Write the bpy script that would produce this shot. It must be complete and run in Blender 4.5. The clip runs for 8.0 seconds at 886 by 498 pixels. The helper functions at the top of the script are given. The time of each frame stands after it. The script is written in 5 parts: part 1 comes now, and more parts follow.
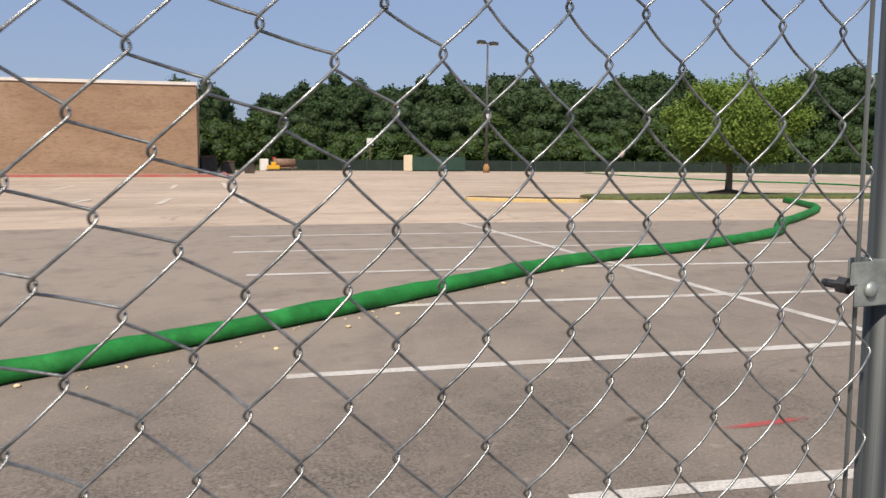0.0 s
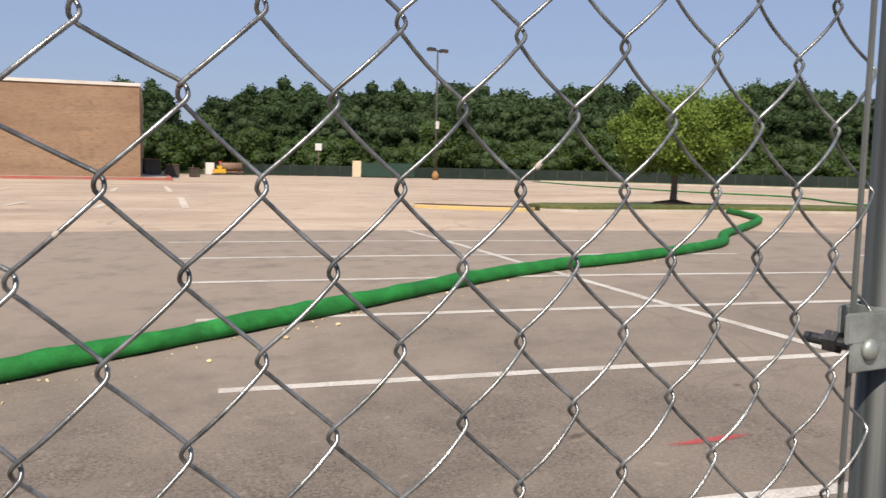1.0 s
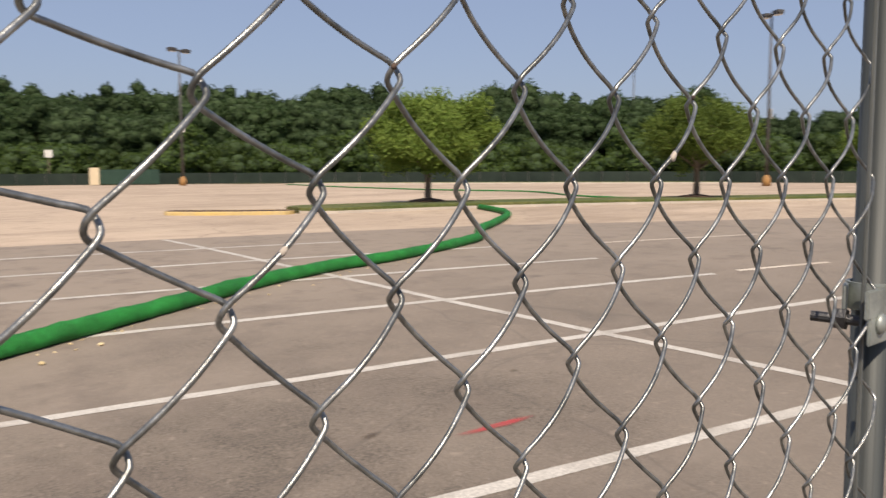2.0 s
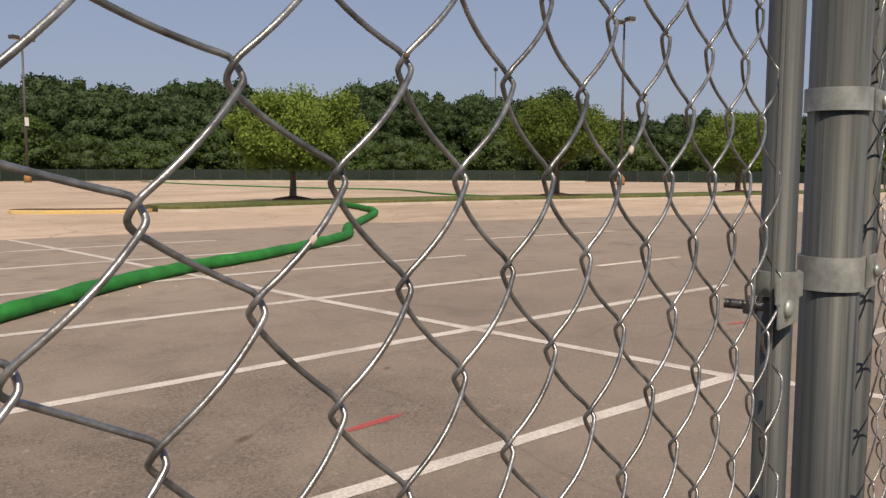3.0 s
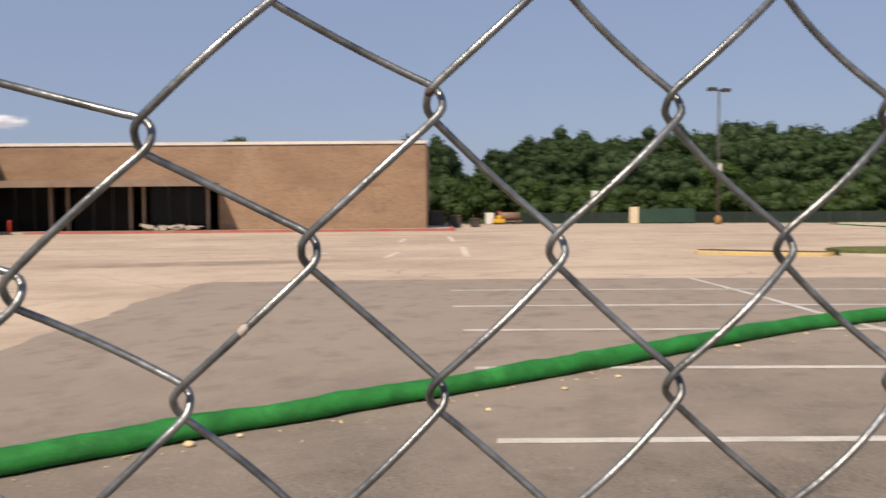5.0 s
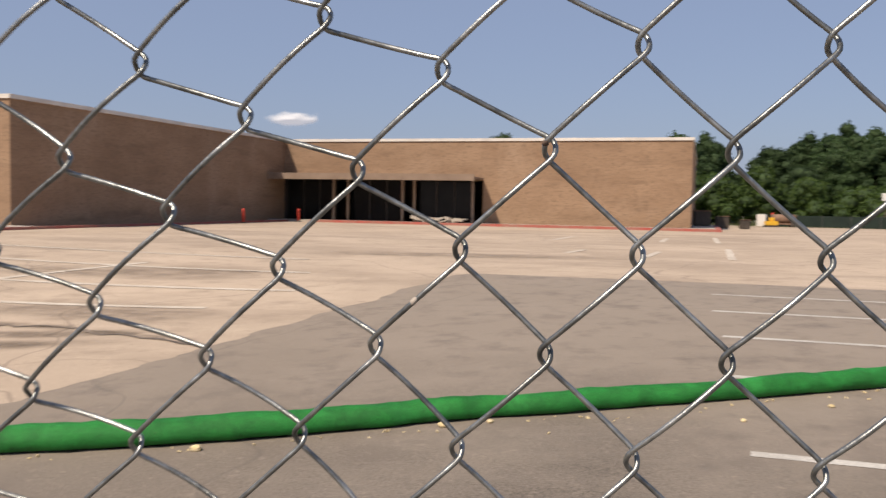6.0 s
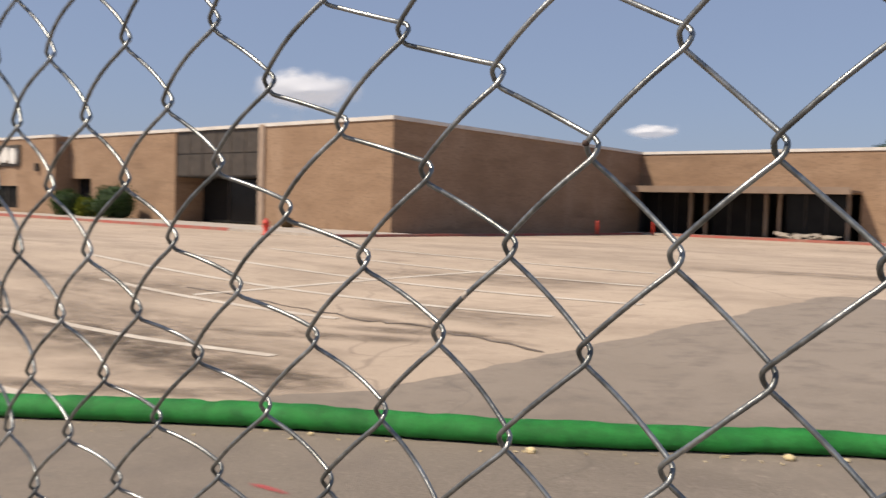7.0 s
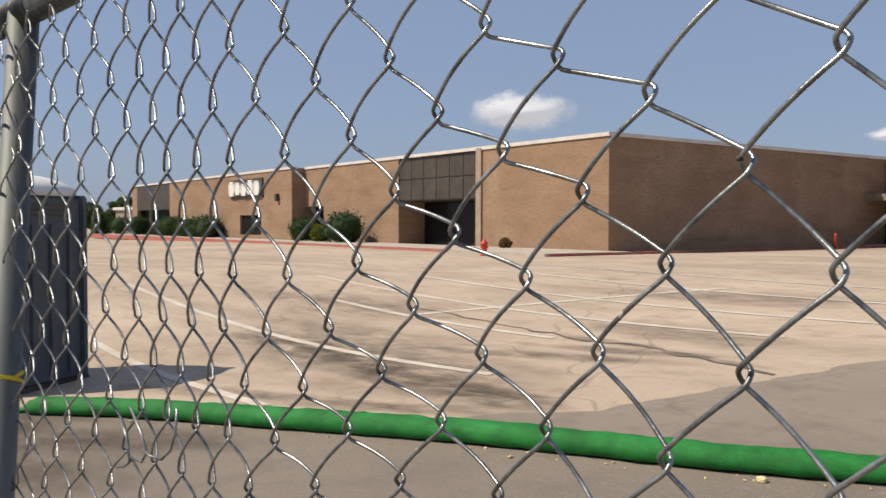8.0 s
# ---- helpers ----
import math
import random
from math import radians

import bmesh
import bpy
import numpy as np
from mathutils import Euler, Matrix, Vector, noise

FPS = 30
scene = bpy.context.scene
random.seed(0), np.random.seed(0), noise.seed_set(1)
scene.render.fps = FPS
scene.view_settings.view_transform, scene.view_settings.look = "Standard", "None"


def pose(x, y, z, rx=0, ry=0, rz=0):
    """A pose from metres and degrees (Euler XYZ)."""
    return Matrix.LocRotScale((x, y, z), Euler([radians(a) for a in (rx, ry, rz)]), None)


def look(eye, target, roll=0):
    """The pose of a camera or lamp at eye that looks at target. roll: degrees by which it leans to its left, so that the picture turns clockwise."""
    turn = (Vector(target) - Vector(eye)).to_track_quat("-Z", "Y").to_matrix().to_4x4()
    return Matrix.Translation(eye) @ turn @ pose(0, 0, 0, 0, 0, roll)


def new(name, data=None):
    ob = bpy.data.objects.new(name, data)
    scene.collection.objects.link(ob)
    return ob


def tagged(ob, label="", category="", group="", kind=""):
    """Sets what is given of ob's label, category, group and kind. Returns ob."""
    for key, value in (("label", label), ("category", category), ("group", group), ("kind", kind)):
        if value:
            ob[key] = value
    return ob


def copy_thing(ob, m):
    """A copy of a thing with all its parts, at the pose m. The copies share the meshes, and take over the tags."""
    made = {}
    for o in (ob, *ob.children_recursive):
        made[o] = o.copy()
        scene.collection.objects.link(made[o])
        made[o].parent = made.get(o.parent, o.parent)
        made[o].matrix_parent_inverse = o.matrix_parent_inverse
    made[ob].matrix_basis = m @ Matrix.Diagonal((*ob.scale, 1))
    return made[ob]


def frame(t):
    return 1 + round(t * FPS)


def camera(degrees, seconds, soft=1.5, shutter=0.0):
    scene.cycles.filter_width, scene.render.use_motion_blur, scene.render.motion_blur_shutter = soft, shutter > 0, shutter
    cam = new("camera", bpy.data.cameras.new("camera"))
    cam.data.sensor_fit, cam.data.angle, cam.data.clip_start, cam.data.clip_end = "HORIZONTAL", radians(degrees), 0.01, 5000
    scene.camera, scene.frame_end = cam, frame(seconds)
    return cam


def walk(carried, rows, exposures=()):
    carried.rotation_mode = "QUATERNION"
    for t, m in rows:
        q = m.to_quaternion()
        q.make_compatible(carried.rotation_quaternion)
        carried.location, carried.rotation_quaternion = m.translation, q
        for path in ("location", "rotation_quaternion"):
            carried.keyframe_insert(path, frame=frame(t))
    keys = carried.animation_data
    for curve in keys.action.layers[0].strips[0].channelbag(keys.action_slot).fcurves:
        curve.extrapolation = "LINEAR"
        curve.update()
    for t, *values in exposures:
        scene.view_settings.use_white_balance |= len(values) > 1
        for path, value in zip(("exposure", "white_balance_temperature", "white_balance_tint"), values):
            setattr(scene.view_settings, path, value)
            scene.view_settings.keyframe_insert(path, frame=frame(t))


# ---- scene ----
cam = camera(54.54, 8.0, soft=1.42, shutter=0.35)


def aim(x, y, z, yaw, pitch, roll):
    """Camera pose: yaw to the right of +y, pitch up, lean to the left, in degrees."""
    a, p = radians(yaw), radians(pitch)
    return look((x, y, z), (x + math.sin(a) * math.cos(p), y + math.cos(a) * math.cos(p), z + math.sin(p)), roll)


# seconds, eye, yaw, pitch, roll
PATH = (
    (0.0, 1.196, -0.596, 2.199, 23.47, -6.24, 0.32),
    (0.5, 1.268, -0.519, 2.201, 25.07, -5.69, 0.86),
    (1.0, 1.342, -0.419, 2.201, 26.89, -5.74, 1.20),
    (1.5, 1.290, -0.331, 2.198, 33.26, -5.44, 0.33),
    (1.7, 1.247, -0.300, 2.197, 37.25, -5.42, 0.02),
    (2.8, 1.156, -0.224, 2.192, 52.15, -5.59, 0.17),
    (3.0, 1.156, -0.224, 2.192, 52.19, -5.59, 0.22),
    (3.5, 1.177, -0.241, 2.195, 46.93, -5.30, 0.20),
    (4.0, 1.265, -0.253, 2.200, 34.36, -4.38, 0.13),
    (4.5, 1.347, -0.260, 2.201, 20.17, -3.40, -0.25),
    (5.0, 1.380, -0.255, 2.200, 8.54, -2.70, -0.48),
    (5.2, 1.385, -0.263, 2.203, 4.22, -2.38, -0.31),
    (6.3, 1.460, -0.385, 2.208, -14.36, -3.50, 1.42),
    (6.5, 1.489, -0.377, 2.207, -19.22, -3.41, 1.64),
    (7.0, 1.555, -0.341, 2.205, -32.02, -2.73, 1.74),
    (7.5, 1.579, -0.331, 2.204, -41.87, -2.16, 0.83),
    (8.0, 1.584, -0.333, 2.207, -46.47, -1.68, 0.12),
)
EXPOSURE = ((0.0, 0.08, 6300, 11), (0.5, 0.12, 6350, 11), (1.0, 0.17, 6450, 12), (1.5, 0.22, 6550, 12), (1.7, 0.18, 6600, 12), (2.8, -0.11, 7100, 15), (3.5, -0.12, 7050, 15), (4.5, -0.05, 6900, 14), (5.2, 0.0, 6700, 13),
            (6.3, 0.0, 6700, 12), (7.0, -0.02, 6600, 11), (8.0, -0.03, 6500, 8))  # seconds, stops, kelvin, tint
walk(cam, [(r[0], aim(*r[1:])) for r in PATH], EXPOSURE)

# ---- daylight ----
SUN_EL, SHADOW = 50.0, (0.6, 0.8)      # elevation; the way shadows fall on plan
sun = new("sun", bpy.data.lights.new("sun", "SUN"))
sun.data.energy, sun.data.angle, sun.data.color = 5.3, radians(0.55), (1.0, 0.885, 0.735)
ce, se_ = math.cos(radians(SUN_EL)), math.sin(radians(SUN_EL))
sun.rotation_euler = Vector((SHADOW[0] * ce, SHADOW[1] * ce, -se_)).to_track_quat("-Z", "Y").to_euler()
world = bpy.data.worlds.new("sky")
scene.world = world
world.use_nodes = True
sky = world.node_tree.nodes.new("ShaderNodeTexSky")
sky.sky_type, sky.sun_disc = "NISHITA", False
sky.sun_elevation, sky.sun_rotation = radians(SUN_EL), math.atan2(-SHADOW[0], -SHADOW[1])
sky.air_density, sky.dust_density, sky.ozone_density = 1.0, 1.3, 3.0
haze = world.node_tree.nodes.new("ShaderNodeMix")      # thin summer haze over the clear sky
haze.data_type = "RGBA"
haze.inputs["Factor"].default_value = 0.55
haze.inputs[7].default_value = (4.4, 5.4, 8.1, 1)
world.node_tree.links.new(sky.outputs[0], haze.inputs[6])
world.node_tree.links.new(haze.outputs[2], world.node_tree.nodes["Background"].inputs[0])
world.node_tree.nodes["Background"].inputs[1].default_value = 0.081


# ---- materials ----
def material(name, col, col2=None, scale=4.0, rough=0.8, metal=0.0, bump=0.0, bump_scale=None, fine=None, spec=0.4, stretch=(1, 1, 1), ramp=(0.35, 0.65), per_object=0.0, sub=None):
    """Two-tone noise material with an optional fine grain, relief and a little change from object to object."""
    m = bpy.data.materials.new(name)
    m.use_nodes = True
    nt = m.node_tree
    N, L = nt.nodes.new, nt.links.new
    b = nt.nodes["Principled BSDF"]
    b.inputs["Roughness"].default_value, b.inputs["Metallic"].default_value = rough, metal
    b.inputs["Specular IOR Level"].default_value = spec
    tc = N("ShaderNodeTexCoord")
    mp = N("ShaderNodeMapping")
    mp.inputs["Scale"].default_value = stretch
    L(tc.outputs["Object"], mp.inputs["Vector"])
    no = N("ShaderNodeTexNoise")
    no.inputs["Scale"].default_value, no.inputs["Detail"].default_value, no.inputs["Roughness"].default_value = scale, 6, 0.6
    L(mp.outputs[0], no.inputs["Vector"])
    cr = N("ShaderNodeValToRGB")
    cr.color_ramp.elements[0].position, cr.color_ramp.elements[1].position = ramp
    cr.color_ramp.elements[0].color = (*col, 1)
    cr.color_ramp.elements[1].color = (*(col2 or col), 1)
    L(no.outputs["Fac"], cr.inputs["Fac"])
    out = cr.outputs["Color"]
    if fine:
        f_scale, lo, hi = fine
        fn = N("ShaderNodeTexNoise")
        fn.inputs["Scale"].default_value, fn.inputs["Detail"].default_value, fn.inputs["Roughness"].default_value = f_scale, 3, 0.7
        L(mp.outputs[0], fn.inputs["Vector"])
        mr = N("ShaderNodeMapRange")
        mr.inputs["From Min"].default_value, mr.inputs["From Max"].default_value = 0.3, 0.7
        mr.inputs["To Min"].default_value, mr.inputs["To Max"].default_value = lo, hi
        L(fn.outputs["Fac"], mr.inputs["Value"])
        mx = N("ShaderNodeMix")
        mx.data_type, mx.blend_type = "RGBA", "MULTIPLY"
        mx.inputs["Factor"].default_value = 1.0
        L(out, mx.inputs[6])
        L(mr.outputs[0], mx.inputs[7])
        out = mx.outputs[2]
    if per_object:
        oi = N("ShaderNodeObjectInfo")
        mr = N("ShaderNodeMapRange")
        mr.inputs["To Min"].default_value, mr.inputs["To Max"].default_value = 1 - per_object, 1 + per_object
        L(oi.outputs["Random"], mr.inputs["Value"])
        mx = N("ShaderNodeMix")
        mx.data_type, mx.blend_type = "RGBA", "MULTIPLY"
        mx.inputs["Factor"].default_value = 1.0
        L(out, mx.inputs[6])
        L(mr.outputs[0], mx.inputs[7])
        out = mx.outputs[2]
    L(out, b.inputs["Base Color"])
    if bump:
        bn = N("ShaderNodeTexNoise")
        bn.inputs["Scale"].default_value, bn.inputs["Detail"].default_value = bump_scale or scale * 8, 4
        L(mp.outputs[0], bn.inputs["Vector"])
        bp = N("ShaderNodeBump")
        bp.inputs["Strength"].default_value, bp.inputs["Distance"].default_value = bump, 0.01
        L(bn.outputs["Fac"], bp.inputs["Height"])
        L(bp.outputs[0], b.inputs["Normal"])
    return m


def leafy(name, col, col2):
    """Leaf material: tone changes from leaf to leaf, some light passes through."""
    m = bpy.data.materials.new(name)
    m.use_nodes = True
    nt = m.node_tree
    N, L = nt.nodes.new, nt.links.new
    b = nt.nodes["Principled BSDF"]
    geo, cr = N("ShaderNodeNewGeometry"), N("ShaderNodeValToRGB")
    cr.color_ramp.elements[0].color, cr.color_ramp.elements[1].color = (*col, 1), (*col2, 1)
    L(geo.outputs["Random Per Island"], cr.inputs["Fac"])
    oi, mr, mx = N("ShaderNodeObjectInfo"), N("ShaderNodeMapRange"), N("ShaderNodeMix")
    mr.inputs["To Min"].default_value, mr.inputs["To Max"].default_value = 0.75, 1.25
    L(oi.outputs["Random"], mr.inputs["Value"])
    mx.data_type, mx.blend_type = "RGBA", "MULTIPLY"
    mx.inputs["Factor"].default_value = 1.0
    L(cr.outputs[0], mx.inputs[6])
    L(mr.outputs[0], mx.inputs[7])
    L(mx.outputs[2], b.inputs["Base Color"])
    b.inputs["Roughness"].default_value, b.inputs["Specular IOR Level"].default_value = 0.65, 0.15
    tr, ms = N("ShaderNodeBsdfTranslucent"), N("ShaderNodeMixShader")
    L(mx.outputs[2], tr.inputs["Color"])
    ms.inputs[0].default_value = 0.34
    L(b.outputs[0], ms.inputs[1])
    L(tr.outputs[0], ms.inputs[2])
    L(ms.outputs[0], nt.nodes["Material Output"].inputs["Surface"])
    return m


def overlay(m, scale, dark, lo, hi, stretch=(1, 1, 1), kind="noise", width=0.03):
    """Adds a second layer of stains or lighter patches (noise) or cracks (cell edges) over a material's colour."""
    nt = m.node_tree
    N, L = nt.nodes.new, nt.links.new
    b = nt.nodes["Principled BSDF"]
    src = b.inputs["Base Color"].links[0].from_socket
    tc, mp = N("ShaderNodeTexCoord"), N("ShaderNodeMapping")
    mp.inputs["Scale"].default_value = stretch
    L(tc.outputs["Object"], mp.inputs["Vector"])
    mr = N("ShaderNodeMapRange")
    if kind == "noise":
        tx = N("ShaderNodeTexNoise")
        tx.inputs["Scale"].default_value, tx.inputs["Detail"].default_value, tx.inputs["Roughness"].default_value = scale, 5, 0.65
        L(mp.outputs[0], tx.inputs["Vector"])
        L(tx.outputs["Fac"], mr.inputs["Value"])
        mr.inputs["From Min"].default_value, mr.inputs["From Max"].default_value = lo, hi
        mr.inputs["To Min"].default_value, mr.inputs["To Max"].default_value = 0, 1
    else:
        wn = N("ShaderNodeTexNoise")
        wn.inputs["Scale"].default_value = scale * 3
        L(mp.outputs[0], wn.inputs["Vector"])
        ad = N("ShaderNodeVectorMath")
        ad.operation = "MULTIPLY_ADD"
        ad.inputs[1].default_value = (0.35 / scale,) * 3
        L(wn.outputs["Color"], ad.inputs[0])
        L(mp.outputs[0], ad.inputs[2])
        tx = N("ShaderNodeTexVoronoi")
        tx.feature = "DISTANCE_TO_EDGE"
        tx.inputs["Scale"].default_value = scale
        L(ad.outputs[0], tx.inputs["Vector"])
        L(tx.outputs["Distance"], mr.inputs["Value"])
        mr.inputs["From Min"].default_value, mr.inputs["From Max"].default_value = 0, width
        mr.inputs["To Min"].default_value, mr.inputs["To Max"].default_value = lo, 0
    mx = N("ShaderNodeMix")
    mx.data_type = "RGBA"
    L(mr.outputs[0], mx.inputs["Factor"])
    L(src, mx.inputs[6])
    mx.inputs[7].default_value = (*dark, 1)
    L(mx.outputs[2], b.inputs["Base Color"])
    return m


def pale_blend(m, pale, near, far, most, axis="Y"):
    """Blends in a paler tone, stronger towards one side of the lot, with noise."""
    nt = m.node_tree
    N, L = nt.nodes.new, nt.links.new
    b = nt.nodes["Principled BSDF"]
    src = b.inputs["Base Color"].links[0].from_socket
    tc, sx, no, ad, mr, mx = N("ShaderNodeTexCoord"), N("ShaderNodeSeparateXYZ"), N("ShaderNodeTexNoise"), N("ShaderNodeMath"), N("ShaderNodeMapRange"), N("ShaderNodeMix")
    L(tc.outputs["Object"], sx.inputs[0])
    L(tc.outputs["Object"], no.inputs["Vector"])
    no.inputs["Scale"].default_value, no.inputs["Detail"].default_value, no.inputs["Roughness"].default_value = 0.45, 8, 0.68
    ad.operation = "MULTIPLY_ADD"
    ad.inputs[1].default_value = 14.0
    L(no.outputs["Fac"], ad.inputs[0])
    L(sx.outputs[axis], ad.inputs[2])
    mr.interpolation_type = "SMOOTHSTEP"
    mr.inputs["From Min"].default_value, mr.inputs["From Max"].default_value = near + 7, far + 7
    mr.inputs["To Max"].default_value = most
    L(ad.outputs[0], mr.inputs["Value"])
    mx.data_type = "RGBA"
    L(mr.outputs[0], mx.inputs["Factor"])
    L(src, mx.inputs[6])
    mx.inputs[7].default_value = (*pale, 1)
    L(mx.outputs[2], b.inputs["Base Color"])


M_LOT = material("worn pale pavement", (0.385, 0.302, 0.224), (0.5, 0.398, 0.3), 0.18, 0.9, bump=0.35, bump_scale=60, fine=(45, 0.82, 1.15))
overlay(M_LOT, 0.12, (0.20, 0.155, 0.12), 0.56, 0.85, (0.5, 1.6, 1))
overlay(M_LOT, 0.3, (0.26, 0.2, 0.148), 0.5, 0.78, (0.35, 1.2, 1))
overlay(M_LOT, 1.3, (0.27, 0.208, 0.154), 0.52, 0.8, (0.8, 1.2, 1))
overlay(M_LOT, 0.7, (0.5, 0.405, 0.305), 0.55, 0.8, (0.7, 1.2, 1))
overlay(M_LOT, 8, (0.2, 0.15, 0.11), 0.6, 0.8)
overlay(M_LOT, 0.16, (0.14, 0.108, 0.085), 0.5, 0, kind="cracks", width=0.006)
M_PATCH = material("grey asphalt", (0.112, 0.094, 0.075), (0.164, 0.136, 0.109), 0.3, 0.88, bump=0.7, bump_scale=110, fine=(42, 0.36, 1.64))
overlay(M_PATCH, 0.35, (0.225, 0.19, 0.156), 0.5, 0.74, (0.25, 1.3, 1))
pale_blend(M_PATCH, (0.285, 0.235, 0.186), 2.8, 11.3, 0.85)
pale_blend(M_PATCH, (0.262, 0.218, 0.175), 2.5, 7.0, 0.48, "X")
pale_blend(M_PATCH, (0.25, 0.204, 0.158), 0.8, -4.0, 0.55, "X")
overlay(M_PATCH, 3.2, (0.215, 0.178, 0.14), 0.52, 0.78)
overlay(M_PATCH, 1.6, (0.15, 0.122, 0.1), 0.5, 0.85)
overlay(M_PATCH, 75, (0.3, 0.262, 0.218), 0.58, 0.72)
overlay(M_PATCH, 9, (0.3, 0.25, 0.2), 0.6, 0.8)
overlay(M_PATCH, 0.9, (0.12, 0.104, 0.088), 0.63, 0.85)
overlay(M_PATCH, 0.12, (0.085, 0.077, 0.068), 0.3, 0, kind="cracks", width=0.0035)
M_STAIN = material("oil stains and painted shadow on pavement", (0.08, 0.06, 0.043), (0.14, 0.107, 0.08), 0.8, 0.85, fine=(40, 0.8, 1.15))
M_STAIN_DARK = material("tarred crack", (0.09, 0.072, 0.058), (0.2, 0.16, 0.125), 1.5, 0.85, ramp=(0.4, 0.6))
nt = M_STAIN.node_tree
N, L = nt.nodes.new, nt.links.new
sa = N("ShaderNodeAttribute")          # 1 in the middle of a stain, 0 at its rim
sa.attribute_name = "soak"
st, sm, sp = N("ShaderNodeTexNoise"), N("ShaderNodeMapRange"), N("ShaderNodeMath")
st.inputs["Scale"].default_value, st.inputs["Detail"].default_value, st.inputs["Roughness"].default_value = 1.5, 6, 0.7
stc, stm = N("ShaderNodeTexCoord"), N("ShaderNodeMapping")
stm.inputs["Scale"].default_value = (0.8, 1.7, 1)
L(stc.outputs["Object"], stm.inputs["Vector"])
L(stm.outputs[0], st.inputs["Vector"])
sm.inputs["From Min"].default_value, sm.inputs["From Max"].default_value = 0.3, 0.7
sm.inputs["To Max"].default_value = 0.66
L(st.outputs["Fac"], sm.inputs["Value"])
sp.operation = "MULTIPLY"
L(sm.outputs[0], sp.inputs[0])
L(sa.outputs["Fac"], sp.inputs[1])
L(sp.outputs[0], nt.nodes["Principled BSDF"].inputs["Alpha"])
M_GRIME = M_STAIN.copy()               # thinner film of brown dirt
M_GRIME.name = "thin brown grime"
M_GRIME.node_tree.nodes[sm.name].inputs["To Max"].default_value = 0.5
M_PAINT = material("worn white road paint", (0.57, 0.54, 0.485), (0.37, 0.335, 0.29), 2.2, 0.75, fine=(50, 0.62, 1.12), ramp=(0.45, 0.75))
M_FADED = material("faded road paint", (0.62, 0.555, 0.465), (0.49, 0.42, 0.34), 1.2, 0.85, fine=(40, 0.8, 1.1))
M_YELLOW = material("yellow kerb paint", (0.6, 0.42, 0.13), (0.5, 0.38, 0.19), 1.5, 0.8, fine=(20, 0.8, 1.1))
M_REDCURB = material("red kerb paint", (0.4, 0.095, 0.075), (0.33, 0.17, 0.13), 0.8, 0.8, fine=(10, 0.8, 1.15))
M_REDSPRAY = material("red marking spray", (0.55, 0.05, 0.06), (0.42, 0.11, 0.1), 6, 0.8)
ra, rm = M_REDSPRAY.node_tree.nodes.new("ShaderNodeAttribute"), M_REDSPRAY.node_tree.nodes.new("ShaderNodeMapRange")
ra.attribute_name = "soak"
rm.inputs["From Max"].default_value, rm.inputs["To Min"].default_value, rm.inputs["To Max"].default_value = 0.7, 0.02, 0.6
M_REDSPRAY.node_tree.links.new(ra.outputs["Fac"], rm.inputs["Value"])
M_REDSPRAY.node_tree.links.new(rm.outputs[0], M_REDSPRAY.node_tree.nodes["Principled BSDF"].inputs["Alpha"])
M_CONC = material("concrete kerb", (0.38, 0.33, 0.28), (0.47, 0.42, 0.36), 1.2, 0.9, fine=(30, 0.85, 1.1))
M_BRICK = material("tan brick", (0.246, 0.156, 0.096), (0.316, 0.208, 0.132), 0.35, 0.9, fine=(7, 0.88, 1.1), stretch=(1, 1, 3.2), bump=0.2, bump_scale=9)
overlay(M_BRICK, 0.5, (0.168, 0.108, 0.069), 0.57, 0.78, (0.35, 0.35, 2.4))
overlay(M_BRICK, 0.22, (0.345, 0.238, 0.16), 0.55, 0.75, (1.3, 1.3, 0.6))
overlay(M_BRICK, 2.6, (0.18, 0.117, 0.075), 0.5, 0.75, (1, 1, 3.5))
M_COPING = material("pale metal coping", (0.68, 0.64, 0.58), (0.55, 0.51, 0.46), 0.8, 0.5)
M_ROOF = material("grey roof felt", (0.2, 0.19, 0.18), (0.26, 0.25, 0.23), 0.4, 0.9)
M_PANEL = material("dark bronze metal panel", (0.045, 0.037, 0.03), (0.072, 0.058, 0.046), 0.8, 0.55, fine=(3, 0.8, 1.2))
M_CANOPY = material("weathered brown canopy", (0.2, 0.14, 0.1), (0.26, 0.19, 0.14), 1, 0.8)
M_GLASS = material("dark storefront glass", (0.012, 0.012, 0.013), (0.02, 0.02, 0.02), 0.6, 0.15, spec=0.12)
# near-black: the shade inside the entrances is put into this colour
M_SHADED_INSIDE = material("interior with shade in its colour", (0.03, 0.027, 0.025), (0.05, 0.045, 0.04), 0.6, 0.9)
M_COLUMN = material("tan painted column", (0.3, 0.22, 0.165), (0.37, 0.28, 0.21), 1.5, 0.8)
M_GALV = material("galvanised steel", (0.135, 0.142, 0.138), (0.375, 0.387, 0.378), 45, 0.36, 0.8, fine=(160, 0.7, 1.2), bump=0.06, bump_scale=300, spec=0.5)
overlay(M_GALV, 30, (0.13, 0.125, 0.11), 0.6, 0.8)
M_POST = material("bare grey pipe", (0.1, 0.108, 0.104), (0.165, 0.176, 0.168), 10, 0.6, 0.3, fine=(60, 0.85, 1.1), stretch=(1, 1, 0.2))
M_PIPE = material("weathered galvanised pipe", (0.027, 0.032, 0.032), (0.08, 0.09, 0.088), 95, 0.55, 0.15, fine=(300, 0.8, 1.15), stretch=(1, 1, 0.012), ramp=(0.36, 0.66), bump=0.05, bump_scale=200)
overlay(M_PIPE, 9, (0.09, 0.088, 0.085), 0.64, 0.8, (1, 1, 0.5))
overlay(M_PIPE, 45, (0.13, 0.14, 0.132), 0.55, 0.74, (1, 1, 0.02))
